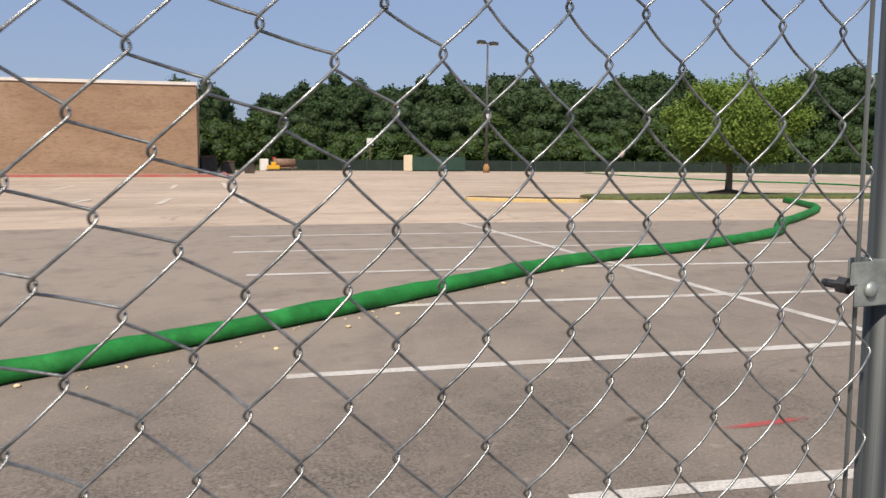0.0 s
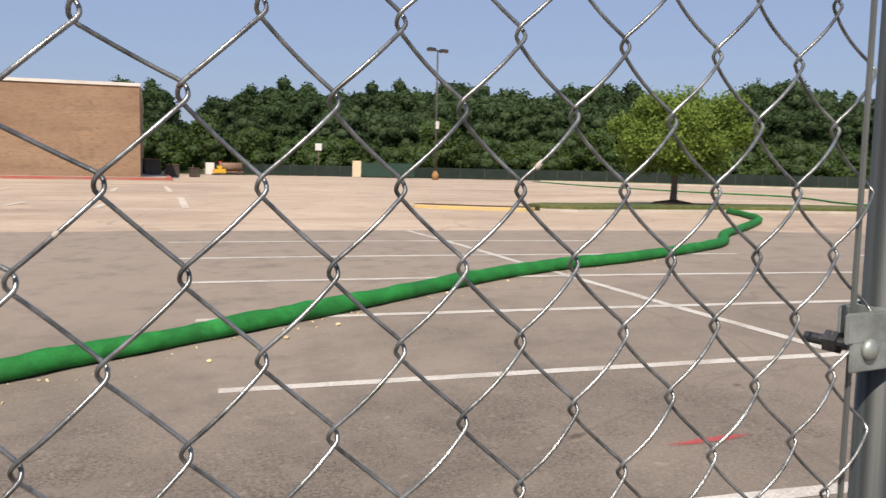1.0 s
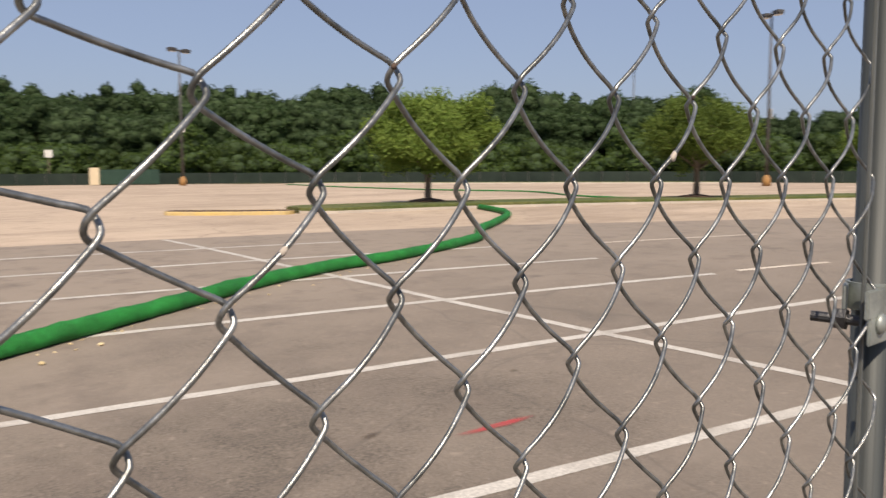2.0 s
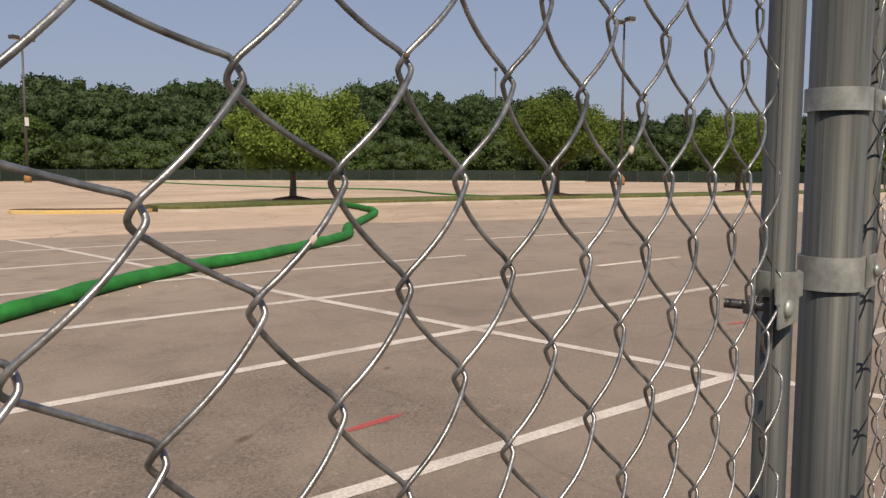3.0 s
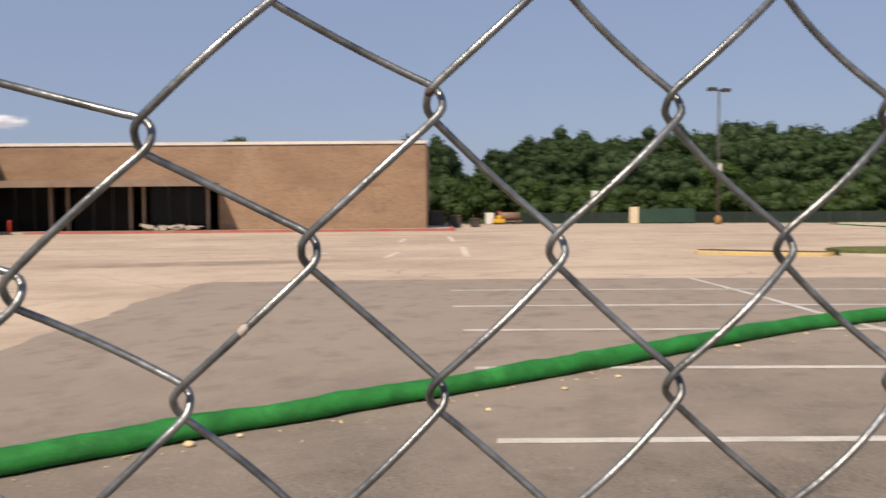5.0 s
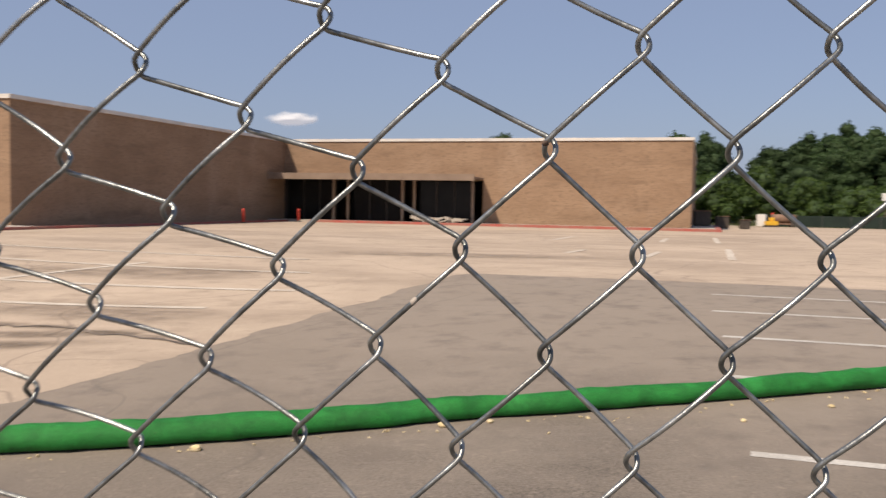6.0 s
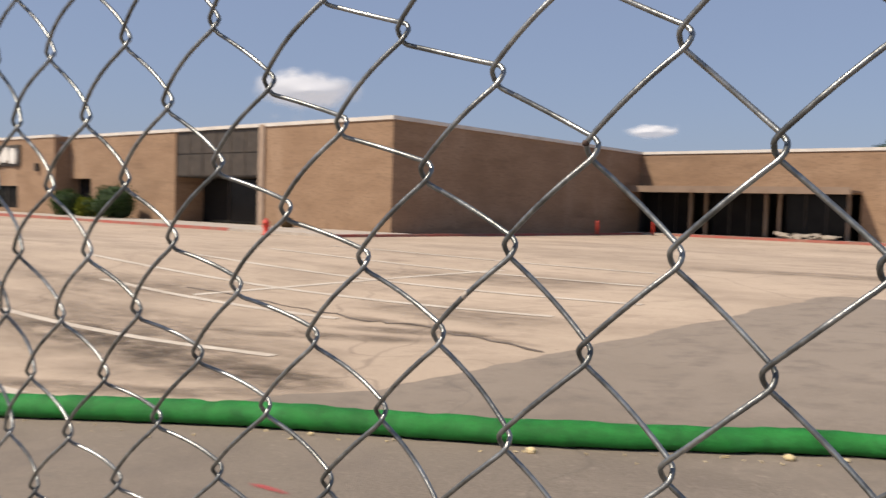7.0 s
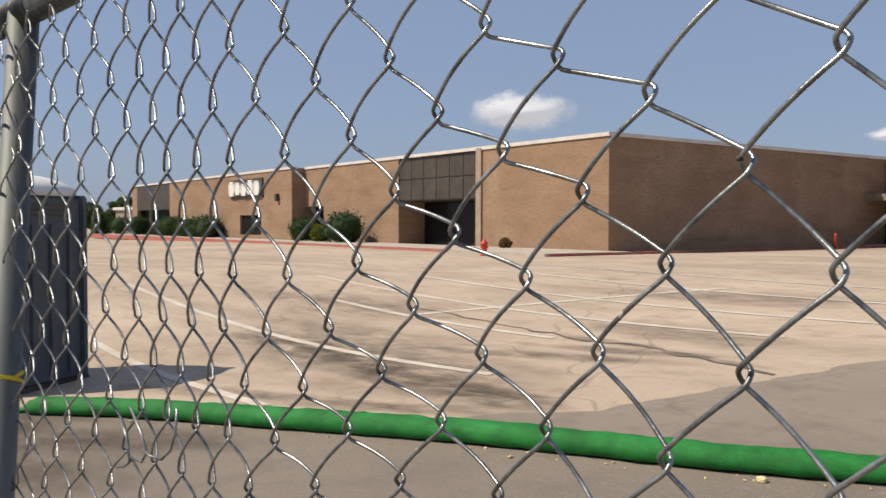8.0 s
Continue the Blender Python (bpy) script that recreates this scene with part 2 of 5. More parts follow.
M_BAND = material("bright zinc fitting", (0.24, 0.265, 0.25), (0.38, 0.41, 0.385), 30, 0.48, 0.55, fine=(90, 0.8, 1.1))
M_BOLT = material("dark steel bolt", (0.05, 0.05, 0.055), (0.1, 0.1, 0.1), 80, 0.45, 0.8, bump=0.3, bump_scale=600)
M_SOCK = material("green woven filter sock", (0.01, 0.125, 0.02), (0.016, 0.21, 0.034), 5, 0.62, fine=(120, 0.55, 1.35), bump=0.9, bump_scale=110, spec=0.3)
overlay(M_SOCK, 1.6, (0.012, 0.11, 0.025), 0.55, 0.78)
# lighter green patches put the weave's highlights into its colour
overlay(M_SOCK, 2.4, (0.03, 0.3, 0.06), 0.56, 0.8)
overlay(M_SOCK, 14, (0.2, 0.2, 0.08), 0.7, 0.8)
M_CHIP = material("pale wood chip", (0.55, 0.42, 0.2), (0.62, 0.52, 0.34), 30, 0.9, per_object=0.2)
M_GRASS = material("dry mown grass", (0.06, 0.088, 0.02), (0.125, 0.125, 0.042), 0.6, 0.95, fine=(9, 0.6, 1.3), bump=0.8, bump_scale=25)
M_MULCH = material("dark bark mulch", (0.06, 0.035, 0.022), (0.11, 0.065, 0.04), 6, 0.95, bump=0.9, bump_scale=30)
M_BARK = material("grey-brown bark", (0.12, 0.092, 0.068), (0.2, 0.16, 0.12), 6, 0.95, stretch=(1, 1, 0.25), bump=0.7, bump_scale=25)
M_LEAF_LOT = leafy("yellow-green leaves", (0.115, 0.182, 0.033), (0.185, 0.25, 0.055))
M_LEAF = leafy("deep green leaves", (0.034, 0.062, 0.024), (0.058, 0.096, 0.036))
M_LEAF_B = leafy("bright scrub leaves", (0.048, 0.086, 0.022), (0.088, 0.134, 0.034))
# darker than the leaves: the shade inside the crowns is put in the colour
M_CORE_SHADE = material("inner foliage with shade in its colour", (0.03, 0.052, 0.02), (0.046, 0.075, 0.028), 0.8, 0.95, fine=(3, 0.5, 1.4))
M_HEDGE = leafy("clipped shrub leaves", (0.022, 0.05, 0.012), (0.06, 0.105, 0.03))
M_DRY = leafy("dry shrub leaves", (0.15, 0.1, 0.05), (0.23, 0.15, 0.08))
M_HEDGE_Y = leafy("yellow shrub leaves", (0.12, 0.15, 0.012), (0.22, 0.24, 0.03))
M_RED = material("faded red plastic", (0.62, 0.05, 0.03), (0.5, 0.06, 0.04), 3, 0.5)
M_WHITE = material("off-white paint", (0.74, 0.73, 0.69), (0.66, 0.64, 0.6), 2, 0.55)
M_CREAM = material("cream steel", (0.62, 0.52, 0.36), (0.54, 0.45, 0.31), 2, 0.6)
M_DKGREEN = material("dark green steel", (0.012, 0.038, 0.026), (0.018, 0.05, 0.034), 1, 0.6)
M_SCREEN = material("dark green windscreen fabric", (0.009, 0.018, 0.014), (0.016, 0.028, 0.021), 1, 0.85)
M_YPLANT = material("machine yellow", (0.72, 0.42, 0.03), (0.6, 0.35, 0.03), 2, 0.5)
M_BROWN = material("rusty brown steel", (0.16, 0.09, 0.06), (0.24, 0.15, 0.1), 2, 0.75)
M_FARWALL = material("grey-brown rendered wall", (0.26, 0.22, 0.18), (0.33, 0.28, 0.23), 0.6, 0.85)
M_RUST = material("dark rust", (0.05, 0.036, 0.03), (0.1, 0.066, 0.05), 200, 0.9)
M_RUSTFOOT = material("ochre painted concrete", (0.36, 0.2, 0.07), (0.26, 0.14, 0.06), 3, 0.85)
M_POLE = material("bronze-grey lamp pole", (0.06, 0.057, 0.054), (0.1, 0.095, 0.09), 2, 0.5, 0.3)
M_TOILET = material("slate blue moulded plastic", (0.055, 0.07, 0.082), (0.08, 0.1, 0.115), 2, 0.5)
M_DOME = material("translucent white roof", (0.75, 0.74, 0.71), (0.66, 0.65, 0.62), 2, 0.5)
M_CLOUD = material("white cloud", (0.3, 0.3, 0.3), (0.32, 0.32, 0.32), 0.02, 1.0)      # sunlit vapour, glows as the sky does
cb, cn = M_CLOUD.node_tree.nodes["Principled BSDF"], M_CLOUD.node_tree.nodes.new
cl = M_CLOUD.node_tree.links.new
cb.inputs["Emission Color"].default_value = (0.84, 0.83, 0.87, 1)
cb.inputs["Emission Strength"].default_value = 0.55
ca, cx, cm, cr_ = cn("ShaderNodeAttribute"), cn("ShaderNodeTexNoise"), cn("ShaderNodeMath"), cn("ShaderNodeMapRange")
ca.attribute_name = "soak"             # 1 in the middle of a cloud, 0 at its rim
cx.inputs["Scale"].default_value, cx.inputs["Detail"].default_value, cx.inputs["Roughness"].default_value = 0.035, 6, 0.6
cc = cn("ShaderNodeTexCoord")
cl(cc.outputs["Object"], cx.inputs["Vector"])
cm.operation = "MULTIPLY_ADD"
cm.inputs[1].default_value = 0.9
cl(cx.outputs["Fac"], cm.inputs[0])
cl(ca.outputs["Fac"], cm.inputs[2])
cr_.interpolation_type = "SMOOTHSTEP"
cr_.inputs["From Min"].default_value, cr_.inputs["From Max"].default_value, cr_.inputs["To Max"].default_value = 0.45, 1.1, 0.95
cl(cm.outputs[0], cr_.inputs["Value"])
cl(cr_.outputs[0], cb.inputs["Alpha"])
M_TAPE = material("yellow tape", (0.72, 0.56, 0.02), (0.66, 0.5, 0.02), 8, 0.5)


# ---- mesh helpers ----
def mesh_object(name, bm, mat, parent=None, label="", smooth=False):
    me = bpy.data.meshes.new(name)
    bm.to_mesh(me)
    bm.free()
    me.materials.append(mat)
    if smooth:
        me.shade_smooth()
    ob = new(name, me)
    if parent:
        ob.parent = parent
    if label:
        ob["label"] = label
    return ob


def part(name, bm, mat, parent, label="", smooth=False):
    return mesh_object(name, bm, mat, parent, label, smooth)


def thing(name, at, label, category, group="", kind=""):
    e = new(name)
    e.location = at
    return tagged(e, label, category, group, kind)


def add_box(bm, x0, y0, z0, x1, y1, z1, bevel=0.0):
    r = bmesh.ops.create_cube(bm, size=1)
    vs = r["verts"]
    for v in vs:
        v.co = Vector(((x0 + x1) / 2 + v.co.x * (x1 - x0), (y0 + y1) / 2 + v.co.y * (y1 - y0), (z0 + z1) / 2 + v.co.z * (z1 - z0)))
    if bevel:
        es = list({e for v in vs for e in v.link_edges})
        bmesh.ops.bevel(bm, geom=es, offset=bevel, segments=2, affect="EDGES")
    return bm


def box(x0, y0, z0, x1, y1, z1, bevel=0.0):
    return add_box(bmesh.new(), x0, y0, z0, x1, y1, z1, bevel)


def tube(bm, pts, radii, sides=8, caps=True):
    """A round tube along pts."""
    n = len(pts)
    if not hasattr(radii, "__len__"):
        radii = [radii] * n
    rings = []
    pv = None
    for i, p in enumerate(pts):
        p = Vector(p)
        d = (Vector(pts[min(i + 1, n - 1)]) - Vector(pts[max(i - 1, 0)])).normalized()
        if pv is None:
            pv = d.orthogonal().normalized()
        pv = (pv - d * pv.dot(d)).normalized()
        w = d.cross(pv)
        rings.append([bm.verts.new(p + (pv * math.cos(2 * math.pi * k / sides) + w * math.sin(2 * math.pi * k / sides)) * radii[i]) for k in range(sides)])
    for a, b in zip(rings, rings[1:]):
        for k in range(sides):
            bm.faces.new((a[k], a[(k + 1) % sides], b[(k + 1) % sides], b[k]))
    if caps:
        bm.faces.new(rings[0][::-1])
        bm.faces.new(rings[-1])
    return bm


def lathe(profile, sides=20, at=(0, 0, 0)):
    """A turned shape from (radius, height) pairs."""
    bm = bmesh.new()
    tube(bm, [(at[0], at[1], at[2] + z + i * 1e-5) for i, (r, z) in enumerate(profile)], [max(r, 1e-4) for r, z in profile], sides)
    return bm


def smoothstep(a, b, x):
    t = np.clip((x - a) / (b - a), 0, 1)
    return t * t * (3 - 2 * t)


def ground_z(x, y):
    """The lot's height: it rises gently away from the fence, then lies level."""
    x, y = np.asarray(x, float), np.asarray(y, float)
    p = 0.0418 * x + 0.0373 * y
    p = 0.75 - np.logaddexp(0, (0.75 - p) / 0.12) * 0.12
    p = np.maximum(p, -0.9)
    d = np.hypot(x - 1.3, y + 0.3)
    w = smoothstep(13, 30, d)
    return (1 - w) * p + w * (0.74 - 0.4 * smoothstep(60, 110, d))


def grid_object(name, xs, ys, lift, mat, label, category, kind="structure", inside=None):
    """A sheet draped over the ground on a grid of plan lines."""
    X, Y = np.meshgrid(xs, ys)
    Z = ground_z(X, Y) + lift
    n = len(xs)
    verts = np.stack([X.ravel(), Y.ravel(), Z.ravel()], 1)
    faces = []
    for j in range(len(ys) - 1):
        for i in range(n - 1):
            if inside is None or inside((xs[i] + xs[i + 1]) / 2, (ys[j] + ys[j + 1]) / 2):
                faces.append((j * n + i, j * n + i + 1, (j + 1) * n + i + 1, (j + 1) * n + i))
    me = bpy.data.meshes.new(name)
    me.from_pydata(verts.tolist(), [], faces)
    me.materials.append(mat)
    me.shade_smooth()
    return tagged(new(name, me), label, category, "", kind)


def strip(name, left, right, steps, lift, mat, label, category, kind="structure", across=3):
    """A draped strip between two plan polylines of equal length; each span is cut into steps."""
    bm = bmesh.new()
    rows = []
    for i in range(len(left) - 1):
        for s in range(steps + (i == len(left) - 2)):
            t = s / steps
            a = Vector(left[i]).lerp(Vector(left[i + 1]), t)
            b = Vector(right[i]).lerp(Vector(right[i + 1]), t)
            row = []
            for k in range(across):
                p = a.lerp(b, k / (across - 1))
                if across > 10 and k == 0:
                    p = p + Vector((0.28 * noise.noise((p.x * 1.1, p.y * 1.1, 2)) + 0.12 * noise.noise((p.x * 4, p.y * 4, 5)), 0))
                row.append(bm.verts.new((p.x, p.y, float(ground_z(p.x, p.y)) + lift)))
            rows.append(row)
    for a, b in zip(rows, rows[1:]):
        for k in range(across - 1):
            bm.faces.new((a[k], a[k + 1], b[k + 1], b[k]))
    bmesh.ops.recalc_face_normals(bm, faces=bm.faces)
    if sum(f.normal.z for f in bm.faces) < 0:
        bmesh.ops.reverse_faces(bm, faces=bm.faces)
    return tagged(mesh_object(name, bm, mat, smooth=True), label, category, "", kind)


def painted_line(p, q, width, mat, label, name="parking_line", group=""):
    """A painted stripe from p to q on plan, slightly ragged."""
    p, q = Vector(p), Vector(q)
    d = (q - p).normalized()
    w = Vector((-d.y, d.x)) * width / 2
    n = max(2, int((q - p).length / 0.25))
    rnd = random.Random(int(p.x * 100) + 7)
    L = [p.lerp(q, i / n) - w * (1 + rnd.uniform(-0.09, 0.09)) for i in range(n + 1)]
    R_ = [p.lerp(q, i / n) + w * (1 + rnd.uniform(-0.09, 0.09)) for i in range(n + 1)]
    ob = strip(name, L, R_, 1, 0.0125 if min(p.x, q.x) > -3 and max(p.y, q.y) < 17 else 0.0095, mat, label, "road marking", across=2)
    if group:
        ob["group"] = group
    return ob


# ---- ground and markings ----
def spaced(*spans):
    out = []
    for a, b, step in spans:
        out += list(np.arange(a, b - 1e-6, step))
    return out + [spans[-1][1]]


grid_object("ground", spaced((-900, -120, 60), (-120, -40, 8), (-40, 40, 1), (40, 130, 6), (130, 900, 55)),
            spaced((-500, -60, 55), (-60, -8, 4), (-8, 40, 1), (40, 130, 6), (130, 1200, 60)), 0.0, M_LOT,
            "worn pale tan parking lot pavement with stains and cracks", "ground")

# the newer grey asphalt in front of the fence
LEFT_EDGE = [(-26, -12), (-13.5, 2.2), (-6.2, 5.1), (-4.2, 7.6), (-3.2, 10.9), (-1.1, 18.4)]
RIGHT_EDGE = [(45, -14), (45, -7), (44, -3), (40, 1), (30, 7.5), (17.3, 13.9)]
strip("road", LEFT_EDGE, RIGHT_EDGE, 34, 0.009, M_PATCH, "grey asphalt paving with pale worn streaks", "pavement", across=42)
strip("road", [(-1.1, 18.4), (-0.9, 18.7)], [(17.3, 13.9), (17.0, 14.3)], 2, 0.009, M_PATCH, "ragged far edge of the grey asphalt paving", "pavement", across=30)


def blotch(x, y, rx, ry, turn, mat, label, name="stain", seed=1, lift=None, category="stain"):
    """A ragged flat mark on the paving: stain, spray or painted shadow."""
    rnd = random.Random(seed)
    if lift is None:
        lift = 0.0115 if x > -3 or y < 5.5 else 0.004
    lift += 0.0003 * (seed % 17)          # stains that overlap lie one on another
    bm = bmesh.new()
    soak = bm.verts.layers.float.new("soak")
    n, steps = 28, (1.0, 0.8, 0.55, 0.28)

    def vertex(u, v, f):
        px, py = x + u * math.cos(turn) - v * math.sin(turn), y + u * math.sin(turn) + v * math.cos(turn)
        w = bm.verts.new((px, py, float(ground_z(px, py)) + lift))
        w[soak] = f
        return w

    rings = [[] for _ in steps]
    for k in range(n):
        a = 2 * math.pi * k / n
        s = 0.85 + 0.3 * noise.noise((math.cos(a) * 1.7 + seed, math.sin(a) * 1.7, seed)) + rnd.uniform(-0.06, 0.06)
        for ring, q in zip(rings, steps):
            ring.append(vertex(math.cos(a) * rx * s * q, math.sin(a) * ry * s * q, min(1, (1 - q) * 1.5)))
    c = vertex(0, 0, 1)
    for outer, inner in zip(rings, rings[1:]):
        for k in range(n):
            bm.faces.new((outer[k], outer[(k + 1) % n], inner[(k + 1) % n], inner[k]))
    for k in range(n):
        bm.faces.new((rings[-1][k], rings[-1][(k + 1) % n], c))
    return tagged(mesh_object(name, bm, mat), label, category, "", "structure")


blotch(-8.2, 7.95, 4.6, 0.85, -0.2, M_STAIN, "dark oily stain along the pale paving", seed=3)
blotch(-11.8, 8.75, 3.6, 0.8, -0.12, M_STAIN, "dark oily stain along the pale paving", seed=4)
blotch(-6.3, 11.3, 2.8, 0.35, 0.1, M_STAIN, "narrow dark crack stain in pale paving", seed=5)
blotch(-5.6, 7.5, 2.0, 0.6, -0.25, M_STAIN, "dark oily stain beside the grey asphalt", seed=6)
blotch(4.75, 4.25, 0.12, 0.06, 0.2, M_STAIN, "small dark oil spot on the asphalt", seed=8)
blotch(6.6, 4.6, 0.07, 0.05, 0.4, M_STAIN, "small dark oil spot on the asphalt", seed=9)

# a shadow near the toilet, painted on as a dark patch
blotch(-9.6, 3.0, 1.3, 0.5, 0.3, M_STAIN, "shadow painted by the end of the sock", seed=17)

G_STALL = "white parking stall lines"
WHITE_L = "worn white painted parking stall line on asphalt"
for p, q in (((3.70, 3.36), (8.3, 2.2)), ((2.79, 6.33), (12.4, 3.74)), ((3.10, 8.88), (12.3, 5.93)), ((3.37, 11.18), (12.5, 8.12)), ((3.58, 13.4), (12.6, 10.5)), ((3.88, 15.45), (11.4, 13.2))):
    painted_line(p, q, 0.125, M_PAINT, WHITE_L, group=G_STALL)
for p, q in (((8.92, 16.2), (8.46, 11.3)), ((8.46, 11.3), (8.24, 7.3)), ((8.24, 7.3), (8.22, 4.88)), ((8.22, 4.88), (8.25, 1.95))):
    painted_line(p, q, 0.12, M_PAINT, "long worn white line crossing the parking stalls", "lane_line")
painted_line((8.3, 2.22), (8.9, -2.0), 0.12, M_PAINT, "worn white line running towards the fence", "lane_line")
painted_line((10.2, 1.74), (16, 0.2), 0.12, M_PAINT, WHITE_L, group=G_STALL)
painted_line((12.8, 5.85), (14.6, 5.3), 0.12, M_FADED, "faded piece of a white stall line", group=G_STALL)
painted_line((14.5, 9.6), (18.5, 8.4), 0.12, M_FADED, "faded piece of a white stall line", group=G_STALL)
PALE_L = "faded white painted line on pale paving"
for p, q in (((-7.9, 5.52), (-19, 6.75)), ((-6.85, 8.66), (-22, 9.8)), ((-4.85, 13.65), (-20, 14.9)), ((-8.3, 11.85), (-16, 12.6)), ((-3.9, 15.7), (-18, 17.2)), ((-4.5, 18.5), (-18, 20.3)), ((-5.5, 21.5), (-18, 23.4))):
    painted_line(p, q, 0.18, M_FADED, PALE_L, group="faded stall lines")
for p, q in (((0.6, 36.8), (1.4, 41.2)), ((1.2, 26.6), (1.8, 28.8)), ((5.1, 37.0), (5.76, 41.3)), ((3.5, 25.3), (4.2, 28.6)), ((8.3, 43.7), (7.4, 36.8)), ((6.9, 31.6), (5.9, 25.0))):
    painted_line(p, q, 0.22, M_FADED, "faded white dash of a parking bay near the building", group="bay dashes")

painted_line((-12.8, 12.5), (-9.2, 19.9), 0.22, M_FADED, "faded line crossing the stalls on pale paving", "lane_line")

blotch(5.54, 3.78, 0.42, 0.06, -0.17, M_REDSPRAY, "stroke of red marking spray on the asphalt", "spray_mark", 11, 0.012, "road marking")
blotch(-2.9, 4.4, 0.3, 0.05, -0.1, M_REDSPRAY, "stroke of red marking spray on the asphalt", "spray_mark", 12, 0.012, "road marking")
blotch(10.25, 2.82, 0.3, 0.04, -0.4, M_REDSPRAY, "stroke of red marking spray on the asphalt", "spray_mark", 13, 0.012, "road marking")

for k, (bx, by, rx, ry, turn) in enumerate(((-11.5, 9.5, 5.5, 2.6, -0.15), (-8.2, 8.2, 4.0, 2.0, -0.2), (-14.5, 12.5, 5.0, 1.8, 0.1), (-6.6, 13.2, 3.2, 1.3, -0.2), (-8.6, 3.0, 3.4, 2.0, 0.4), (-1.5, 24.0, 6.0, 1.6, 0.0), (-9.0, 18.0, 6.0, 1.4, 0.0))):
    blotch(bx, by, rx, ry, turn, M_GRIME, "thin brown grime on the pale paving", seed=41 + k, lift=0.005 if by > 5 else 0.004)
SEAM_L = "dark crack seam in the pale paving"
seam = random.Random(5)
seam_at = [Vector(p) for p in ((-13.7, 13.1), (-10.4, 12.65), (-7.75, 11.97), (-6.5, 11.8), (-5.1, 11.27), (-3.6, 10.6))]
crook = [seam_at[0]]
for p, q in zip(seam_at, seam_at[1:]):
    for k in range(1, 7):
        crook.append(p.lerp(q, k / 6) + Vector((seam.uniform(-0.08, 0.08), seam.uniform(-0.12, 0.12))))
wide = [Vector((0, seam.uniform(0.015, 0.06))) for _ in crook]
strip("crack_seam", [p - w for p, w in zip(crook, wide)], [p + w for p, w in zip(crook, wide)], 2, 0.0105, M_STAIN_DARK, SEAM_L, "crack", across=2)
blotch(-7.0, 11.95, 1.9, 0.28, -0.2, M_STAIN, SEAM_L, seed=21)
blotch(-5.0, 11.3, 1.6, 0.22, -0.35, M_STAIN, SEAM_L, seed=22)
for k, (bx, by, rx, ry, turn) in enumerate(((-7.4, 3.7, 1.9, 0.9, 0.5), (-8.8, 2.6, 2.4, 1.0, 0.4), (-6.9, 2.2, 1.6, 1.2, 0.9), (-10.2, 3.4, 2.2, 0.6, 0.3))):
    blotch(bx, by, rx, ry, turn, M_STAIN, "brown dirt stain on pale paving before the sock", seed=31 + k)
blotch(-9.5, 5.6, 3.2, 0.45, 0.3, M_STAIN, "dark damp stain beside the green sock", seed=14)
blotch(-6.6, 6.3, 2.6, 0.4, 0.3, M_STAIN, "dark damp stain beside the green sock", seed=15)
blotch(-7.0, 10.4, 3.0, 0.45, 0.15, M_STAIN, "dark stain along a crack in pale paving", seed=16)

# verge beyond the lot, under the wood
grid_object("grass_verge", spaced((-30, 190, 6)), spaced((-40, 200, 6)), 0.05, M_GRASS, "rough green verge under the trees", "grass", "stuff",
            inside=lambda x, y: math.hypot(x, y) > 97 and y > 0.02 * x - 20)


# ---- planted islands ----
def island(name, pts, width, mat_kerb, label, top=M_GRASS, lap=0.0, rise=1.0):
    """A long raised bed with a stepped kerb round it; pts is its middle line."""
    e = thing(name, (0, 0, 0), label, "kerb island")
    for nm, w, h, mat, lab in (("kerb", width, (0.15 - lap) * rise, mat_kerb, ""), ("turf", width - 0.34 + 6 * lap, (0.19 if top is M_GRASS else 0.155) * rise, top, "short dry grass" if top is M_GRASS else "dark bark mulch")):
        bm = bmesh.new()
        rows = []
        n = len(pts)
        fine_pts = []
        for i in range(n - 1):
            for s in range(8):
                fine_pts.append(Vector(pts[i]).lerp(Vector(pts[i + 1]), s / 8))
        fine_pts.append(Vector(pts[-1]))
        for i, p in enumerate(fine_pts):
            d = (fine_pts[min(i + 1, len(fine_pts) - 1)] - fine_pts[max(i - 1, 0)]).normalized()
            end = min(i, len(fine_pts) - 1 - i)
            ww = w / 2 * (0.35, 0.8, 1)[min(end, 2)]
            nrm = Vector((-d.y, d.x)) * ww
            row = []
            for q, hh in ((p - nrm, -0.05), (p - nrm * 0.99, h - 0.02), (p - nrm * 0.96, h), (p + nrm * 0.96, h), (p + nrm * 0.99, h - 0.02), (p + nrm, -0.05)):
                row.append(bm.verts.new((q.x, q.y, float(ground_z(q.x, q.y)) + hh)))
            rows.append(row)
        for a, b in zip(rows, rows[1:]):
            for k in range(5):
                bm.faces.new((a[k], a[k + 1], b[k + 1], b[k]))
        bm.faces.new(rows[0])
        bm.faces.new(rows[-1][::-1])
        bmesh.ops.recalc_face_normals(bm, faces=bm.faces)
        part(nm, bm, mat, e, lab)
    return e


island("kerb_island", [(16.4, 22.9), (20, 22.6), (23, 22.1), (27.5, 20.6), (33, 18.2), (44, 13.6), (58, 8)], 2.5, M_CONC, "long grassed island with turf grown over its low kerb", lap=0.05)
island("kerb_island", [(13.3, 25.2), (14.0, 24.3), (15.2, 23.3), (16.3, 22.7)], 1.3, M_YELLOW, "island end with a worn yellow painted kerb", M_MULCH, rise=0.72)
island("kerb_island", [(45, 66), (58, 52), (75, 40)], 2.5, M_CONC, "grassed island in the far lot")


